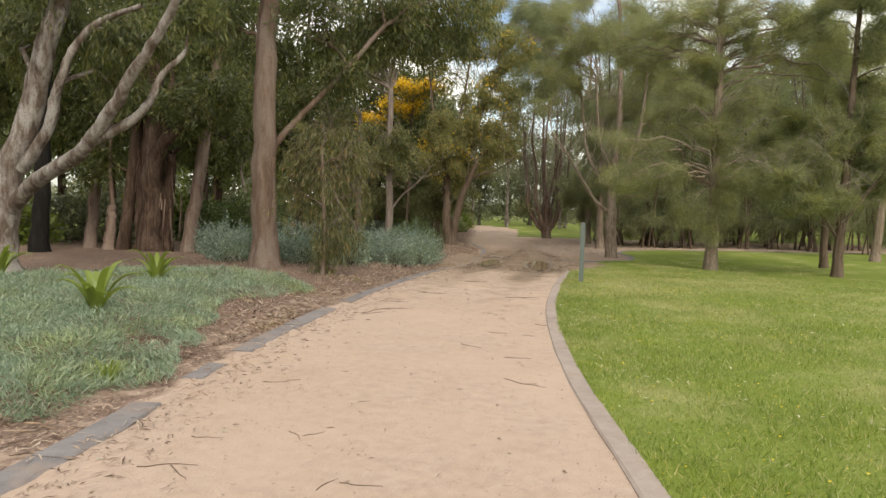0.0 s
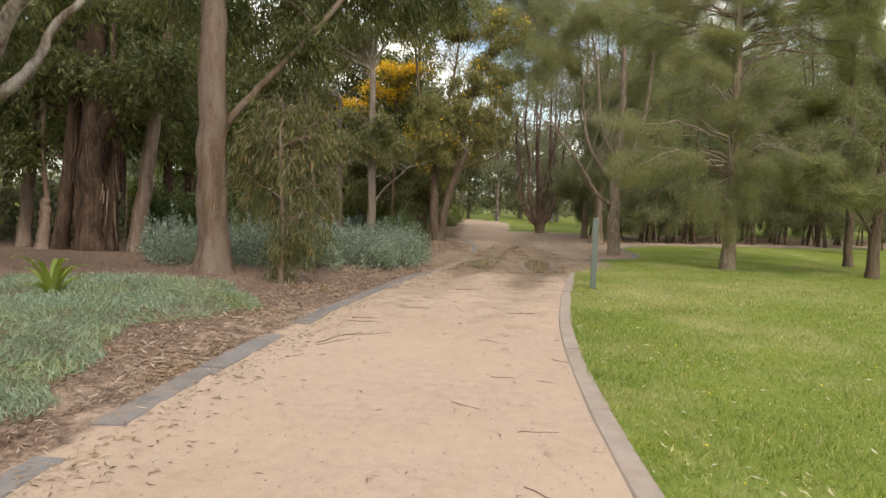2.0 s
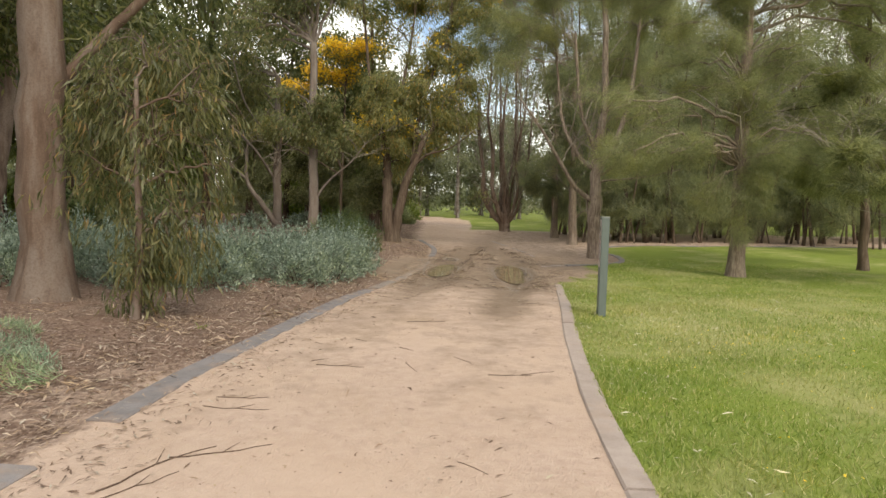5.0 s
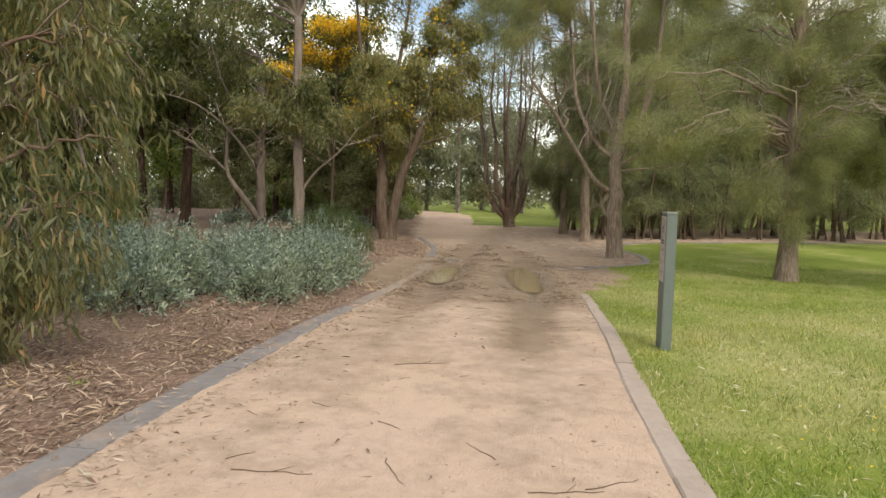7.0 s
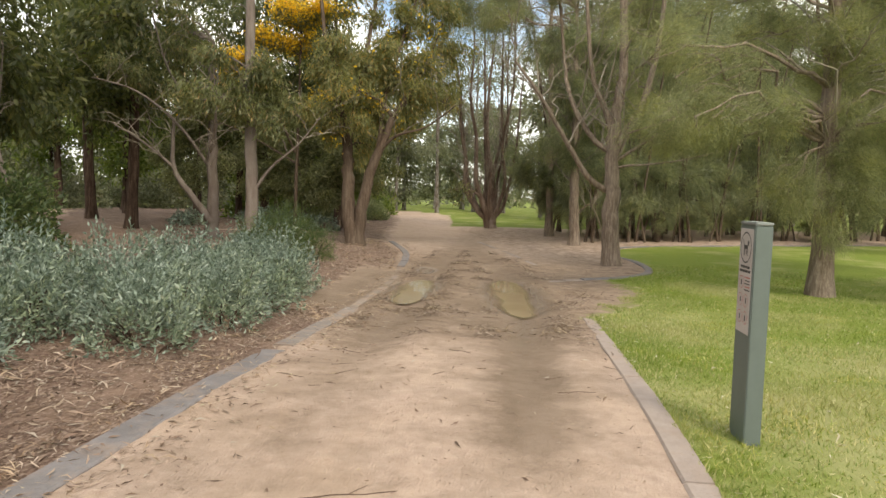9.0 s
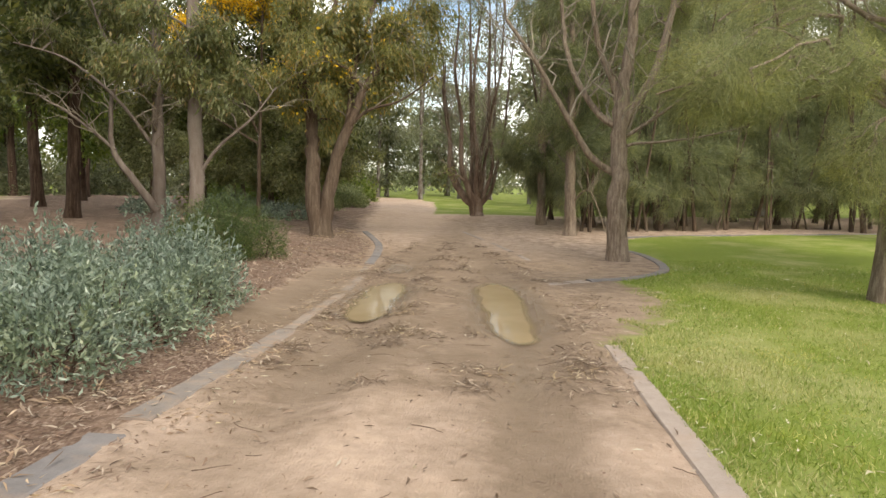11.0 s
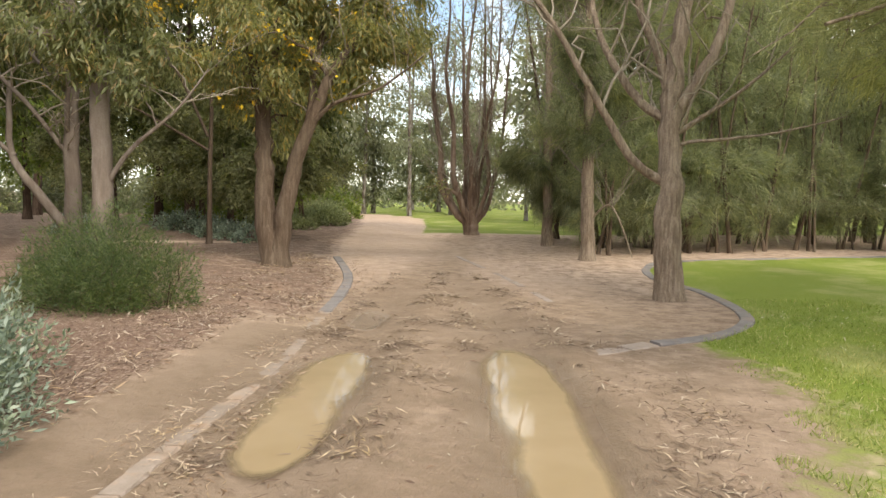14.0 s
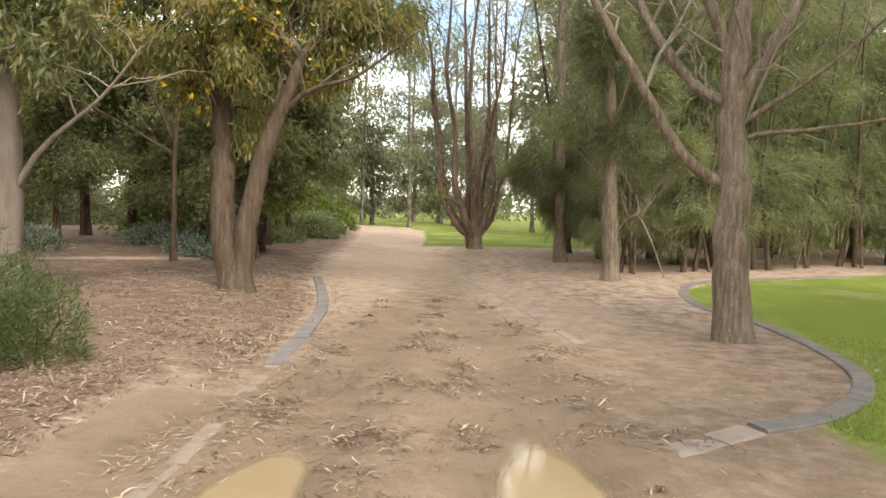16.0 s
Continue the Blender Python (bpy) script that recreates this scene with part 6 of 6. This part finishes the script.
# ---- what has fallen on the ground ----
def scatter(name, label, category, x, y, mat, size, width, lift=0.012, tilt=0.25, seed=70):
    """Flat strips and leaves strewn over the ground."""
    global rng
    rng = np.random.default_rng(seed)
    n = len(x)
    p = np.stack([x, y, height(x, y) + lift * rng.uniform(0.4, 1.6, n)], 1)
    a = rng.uniform(0, math.tau, n)
    w = unit(np.stack([np.cos(a), np.sin(a), rng.normal(size=n) * tilt], 1))
    side = unit(np.cross(w, np.stack([rng.normal(size=n) * 0.35, rng.normal(size=n) * 0.35, np.ones(n)], 1)))
    L, W = (size * rng.uniform(0.5, 1.5, n))[:, None], (width * rng.uniform(0.5, 1.5, n))[:, None]
    bend = np.array([0, 0, 1.0]) * L * rng.uniform(-0.02, 0.14, (n, 1))
    curl = np.cross(w, (0, 0, 1.0)) * L * rng.normal(size=(n, 1)) * 0.12
    mid = p + w * L * 0.5 + bend + curl
    v = np.stack([p, mid + side * W / 2, p + w * L, mid - side * W / 2], 1).reshape(-1, 3)
    tagged(new(name, array_mesh(name, v, np.arange(4 * n).reshape(-1, 4), mat)), label, category, kind="stuff")


def strewn():
    g = np.random.default_rng(71)
    # bed: thick by the kerb
    n = 52000
    x, y = -4.0 - 7.5 * g.uniform(0, 1, n) ** 1.7, g.uniform(2, 37, n)
    lawn, mulch, _ = shares(x, y)
    off = x - np.interp(y, [p[1] for p in KERB_L], [p[0] for p in KERB_L])
    keep = (mulch > 0.3) & ((np.abs(off + 0.03) > 0.16) | (g.uniform(size=n) < 0.08)) & (g.uniform(size=n) < np.clip(0.35 + 0.65 * np.sin(x * 1.7 + y) * np.sin(y * 0.9), 0.2, 1))
    scatter("leaf_litter", "dry reddish bark strips and gum leaves over the mulch", "leaf litter", x[keep], y[keep], LITTER, 0.095, 0.015, 0.014, 0.25, 72)
    # long pale bark strips where the bed meets the kerb
    n = 15000
    y = g.uniform(3, 37, n)
    x = np.interp(y, [p[1] for p in KERB_L], [p[0] for p in KERB_L]) - 0.2 - np.abs(g.normal(size=n)) * 1.3
    lawn, mulch, _ = shares(x, y)
    keep = (mulch > 0.2) & (inside(x, y, COVER) < 0.1) & (g.uniform(size=n) < np.clip(0.45 + 0.6 * np.sin(x * 2.3 + y * 1.4) * np.sin(y * 1.1 - x), 0.1, 1))
    scatter("bark_strips", "pale curled bark strips strewn along the mulch bed", "leaf litter", x[keep], y[keep], STRIP, 0.13, 0.013, 0.022, 0.3, 78)
    # straw and bark that laps over the kerb's edges
    n = 5600
    y = g.uniform(2.2, 28, n)
    off = g.normal(size=n) * 0.1 + np.where(g.uniform(size=n) < 0.6, -0.2, 0.19)
    x = np.interp(y, [p[1] for p in KERB_L], [p[0] for p in KERB_L]) + off
    keep = g.uniform(size=n) < np.clip(0.4 + 0.8 * np.sin(y * 2.7 + np.sin(y * 0.9) * 2) * np.sin(y * 1.1 + 1), 0.12, 1)
    scatter("kerb_litter", "straw-like bark shreds lapping over the kerb", "leaf litter", x[keep], y[keep], STRIP, 0.085, 0.009, 0.022, 0.2, 83)
    # crumbs of bark and grit
    n = 5200
    x, y = g.uniform(-4, 0.3, n), g.uniform(2.5, 34, n)
    lawn, mulch, _ = shares(x, y)
    keep = (lawn < 0.3) & (mulch < 0.5)
    scatter("path_crumbs", "fine dark crumbs of bark and grit on the path", "leaf litter", x[keep], y[keep], LITTER, 0.024, 0.008, 0.005, 0.1, 79)
    # path: thin, and thicker by its edges
    n = 5200
    y = g.uniform(2, 36, n)
    left = np.interp(y, [p[1] for p in KERB_L], [p[0] for p in KERB_L])
    edge = g.uniform(size=n) < 0.45
    x = np.where(edge, left + 0.13 + np.abs(g.normal(size=n)) * 0.3, g.uniform(-4, 0.3, n))
    lawn, mulch, _ = shares(x, y)
    keep = (lawn < 0.4) & (mulch < 0.6) & (edge | (g.uniform(size=n) < np.interp(y, [2, 15, 20, 36], [0.25, 0.3, 1, 1])))
    scatter("path_litter", "scattered dry leaves and bark flakes on the path", "leaf litter", x[keep], y[keep], LITTER, 0.075, 0.013, 0.008, 0.15, 73)
    # heaps of bark washed along the ruts
    heaps = [(-3.25, 26.2), (-3.0, 26.0), (-3.04, 23.1), (-2.79, 24.8), (-2.6, 27.5), (-1.75, 30.8), (-1.28, 28.0), (-0.98, 26.4), (-0.46, 24.8), (-0.52, 24.2), (-0.48, 23.9), (-3.5, 22.0), (-3.06, 22.0), (-2.65, 21.8), (-3.1, 23.2), (-1.1, 20.2), (-1.0, 21.0), (-1.05, 19.8), (-0.9, 20.6), (-3.95, 26.6), (-1.5, 29.4), (-2.9, 29.3), (-0.8, 22.6), (-0.65, 23.3)]
    hx, hy = [], []
    for k, (a, b) in enumerate(heaps):
        m = int(g.uniform(45, 110))
        hx.append(a + g.normal(size=m) * 0.2)
        hy.append(b + g.normal(size=m) * 0.16)
    hx, hy = np.concatenate(hx), np.concatenate(hy)
    scatter("bark_debris", "tangled brown bark and leaf debris along the wheel ruts", "debris", hx, hy, DEBRIS, 0.11, 0.011, 0.024, 0.28, 74)
    m = 900
    k = g.integers(0, len(heaps), m)
    hp = np.array(heaps)[k]
    scatter("dark_debris", "wet dark bark scraps in the wheel ruts", "debris", hp[:, 0] + g.normal(size=m) * 0.28, hp[:, 1] + g.normal(size=m) * 0.2, TWIG, 0.11, 0.01, 0.012, 0.15, 75)
    # lines of scraps that the wheels pushed up beside the ruts
    n = 8500
    y = g.uniform(19.5, 34, n)
    side = g.integers(0, 4, n)
    x = np.where(side < 2, rut_right(y), rut_left(y)) + np.where(side % 2 == 0, 0.48, -0.42) + g.normal(size=n) * 0.11
    keep = (np.sin(y * 3.1 + side * 2.0) + np.sin(y * 7.7 + side) > 0.3) & (pool_depth(x, y) <= 0.02)
    scatter("rut_scraps", "brown bark scraps lined up beside the wheel ruts", "debris", x[keep], y[keep], DEBRIS, 0.1, 0.012, 0.018, 0.25, 81)
    scatter("rut_bark", "dark wet bark slivers beside the wheel ruts", "debris", x[keep][::2] + 0.03, y[keep][::2], TWIG, 0.1, 0.009, 0.012, 0.12, 82)
    # pale leaves on the grass
    n = 1500
    x, y = -0.6 + 8 * g.uniform(0, 1, n) ** 1.8, g.uniform(2, 30, n)
    keep = (inside(x, y, LAWN_EDGE) > 0.05) & (np.sin(x * 1.3) * np.sin(y * 0.8 + 1) > -0.55)
    scatter("fallen_leaves", "pale dry gum leaves strewn on the grass", "fallen leaves", x[keep], y[keep], PALE_LITTER, 0.075, 0.013, 0.04, 0.25, 76)
    x, y = 0.2 + np.abs(g.normal(size=260)) * 1.6, np.concatenate([g.normal(size=90) * 0.9 + 5, g.normal(size=90) * 0.8 + 14.5, g.normal(size=80) * 1.5 + 10])
    keep = inside(x, y, LAWN_EDGE) > 0.05
    scatter("lawn_flowers", "tiny yellow weed flowers in the grass", "flowers", x[keep], y[keep], FLOWER, 0.018, 0.018, 0.06, 0.3, 77)


strewn()


def grass():
    """Blades on the lawn, thick near the path and thinner away from it."""
    global rng
    rng = np.random.default_rng(80)
    n = 330000
    x, y = -0.7 + 9.5 * rng.uniform(0, 1, n) ** 1.5, rng.uniform(2.2, 31, n)
    d = inside(x, y, LAWN_EDGE)
    fray = np.interp(y, [21, 22.2, 26, 27], [0.0, 0.35, 0.35, 0.0]) * np.sin(x * 5) * np.sin(y * 4)
    thin = np.clip(1.25 - 0.035 * np.abs(y - 8) - 0.05 * x, 0.12, 1)
    keep = (d + fray > np.interp(y, [21.4, 22, 26.3, 26.9], [0.065, -0.05, -0.05, 0.08])) & (rng.uniform(size=n) < thin)
    x, y = x[keep], y[keep]
    m = len(x)
    tuft = 0.6 + 0.4 * np.sin(x * 2.1 + np.sin(y * 1.3)) * np.sin(y * 1.9)
    p = np.stack([x, y, height(x, y) - 0.004], 1)
    w = unit(rng.normal(size=(m, 3)) * 0.55 + (0, 0, 0.8))
    w[:, 2] = np.abs(w[:, 2])
    v, f = strands(p, w, 0.065 * tuft * rng.uniform(0.5, 1.4, m) + 0.02, 0.009 * rng.uniform(0.6, 1.4, m))
    straw = np.repeat(rng.uniform(size=m) < 0.6 * dryness(x, y) + 0.05, 3)
    for name, label, mat, pick in (("grass", "short green grass blades of the lawn", BLADE, ~straw), ("dry_grass", "straw-coloured dry blades among the grass", STRAW, straw)):
        tagged(new(name, array_mesh(name, v[pick], np.arange(pick.sum()).reshape(-1, 3), mat)), label, "grass", kind="stuff")


grass()


def twig(x, y, length, turn, r, seed):
    g = np.random.default_rng(seed)
    n = 7
    s = np.linspace(0, length, n)
    off = np.cumsum(g.normal(size=n)) * length * 0.035
    c, k = math.cos(turn), math.sin(turn)
    px, py = x + c * s - k * off, y + k * s + c * off
    base = np.array([x, y, ground_at(x, y)])
    pts = np.stack([px, py, height(px, py) + r * 0.8], 1)
    w = Wood()
    w.tube(pts - base, np.linspace(r, r * 0.45, n), 5, 0.15)
    root = tagged(new("twig"), "thin dry brown twig lying on the path", "twig", "fallen twigs")
    root.location = base
    w.link("stem", TWIG, root)
    if length > 0.35:
        w = Wood()
        a = pts[3]
        b = a + np.array([math.cos(turn + 0.7), math.sin(turn + 0.7), 0]) * length * 0.3
        b[2] = ground_at(b[0], b[1]) + r
        w.tube(np.array([a, (a + b) / 2, b]) - base, (r * 0.6, r * 0.5, r * 0.3), 4)
        w.link("side_shoot", TWIG, root)


TWIGS = [(-1.45, 7.9, 0.3, -0.5), (-0.75, 6.35, 0.45, -0.4), (-3.5, 11.4, 0.4, 0.2), (-3.3, 9.6, 0.5, 0.9), (-2.6, 3.5, 0.35, 0.3), (-1.45, 3.5, 0.2, 1.1), (-3.3, 9.7, 0.8, 1.2), (-3.2, 10.2, 0.6, 0.7), (-3.5, 11.2, 0.5, 0.1), (-1.5, 12.6, 0.4, 0.4), (-1.7, 13.0, 0.3, 2.2), (-3.1, 12.6, 0.45, 0.1), (-2.3, 12.9, 0.35, -1.2), (-1.2, 12.7, 0.35, 0.6), (-2.7, 15.0, 0.5, 0.3), (-1.3, 17.2, 0.3, 0.2), (-2.3, 18.8, 0.25, -0.7), (-2.1, 21.5, 0.3, 0.4), (-5.0, 21.4, 0.6, 1.1)]
rt = random.Random(9)
for k in range(56):
    y = rt.uniform(3, 28)
    TWIGS.append((rt.uniform(-3.7, -0.7), y, rt.uniform(0.08, 0.3), rt.uniform(-1, 1)))
for k, (x, y, L, a) in enumerate(TWIGS):
    twig(x, y, L, a, 0.0025 + 0.004 * L, 200 + k)


def park_sign(x, y, z):
    root = tagged(new("park_sign"), "small white and yellow sign on a thin post", "sign")
    root.location = (x, y, ground_at(x, y))
    top = z - ground_at(x, y)
    w = Wood()
    w.tube(np.array([(0, 0, -0.05), (0, 0, top / 2), (0, 0, top + 0.35)]), (0.04, 0.04, 0.04), 8)
    w.link("pole", POST_PAINT, root)
    bm = bmesh.new()
    box(bm, (-0.35, -0.06, top - 0.35), (0.35, -0.042, top + 0.35), 0.004)
    part("board", bm, SIGN_WHITE, root, "white board")
    bm = bmesh.new()
    box(bm, (-0.35, -0.072, top - 0.35), (-0.1, -0.061, top + 0.35), 0.003)
    part("panel", bm, SIGN_YELLOW, root, "yellow panel")


park_sign(-35.97, 60.65, 0.78)
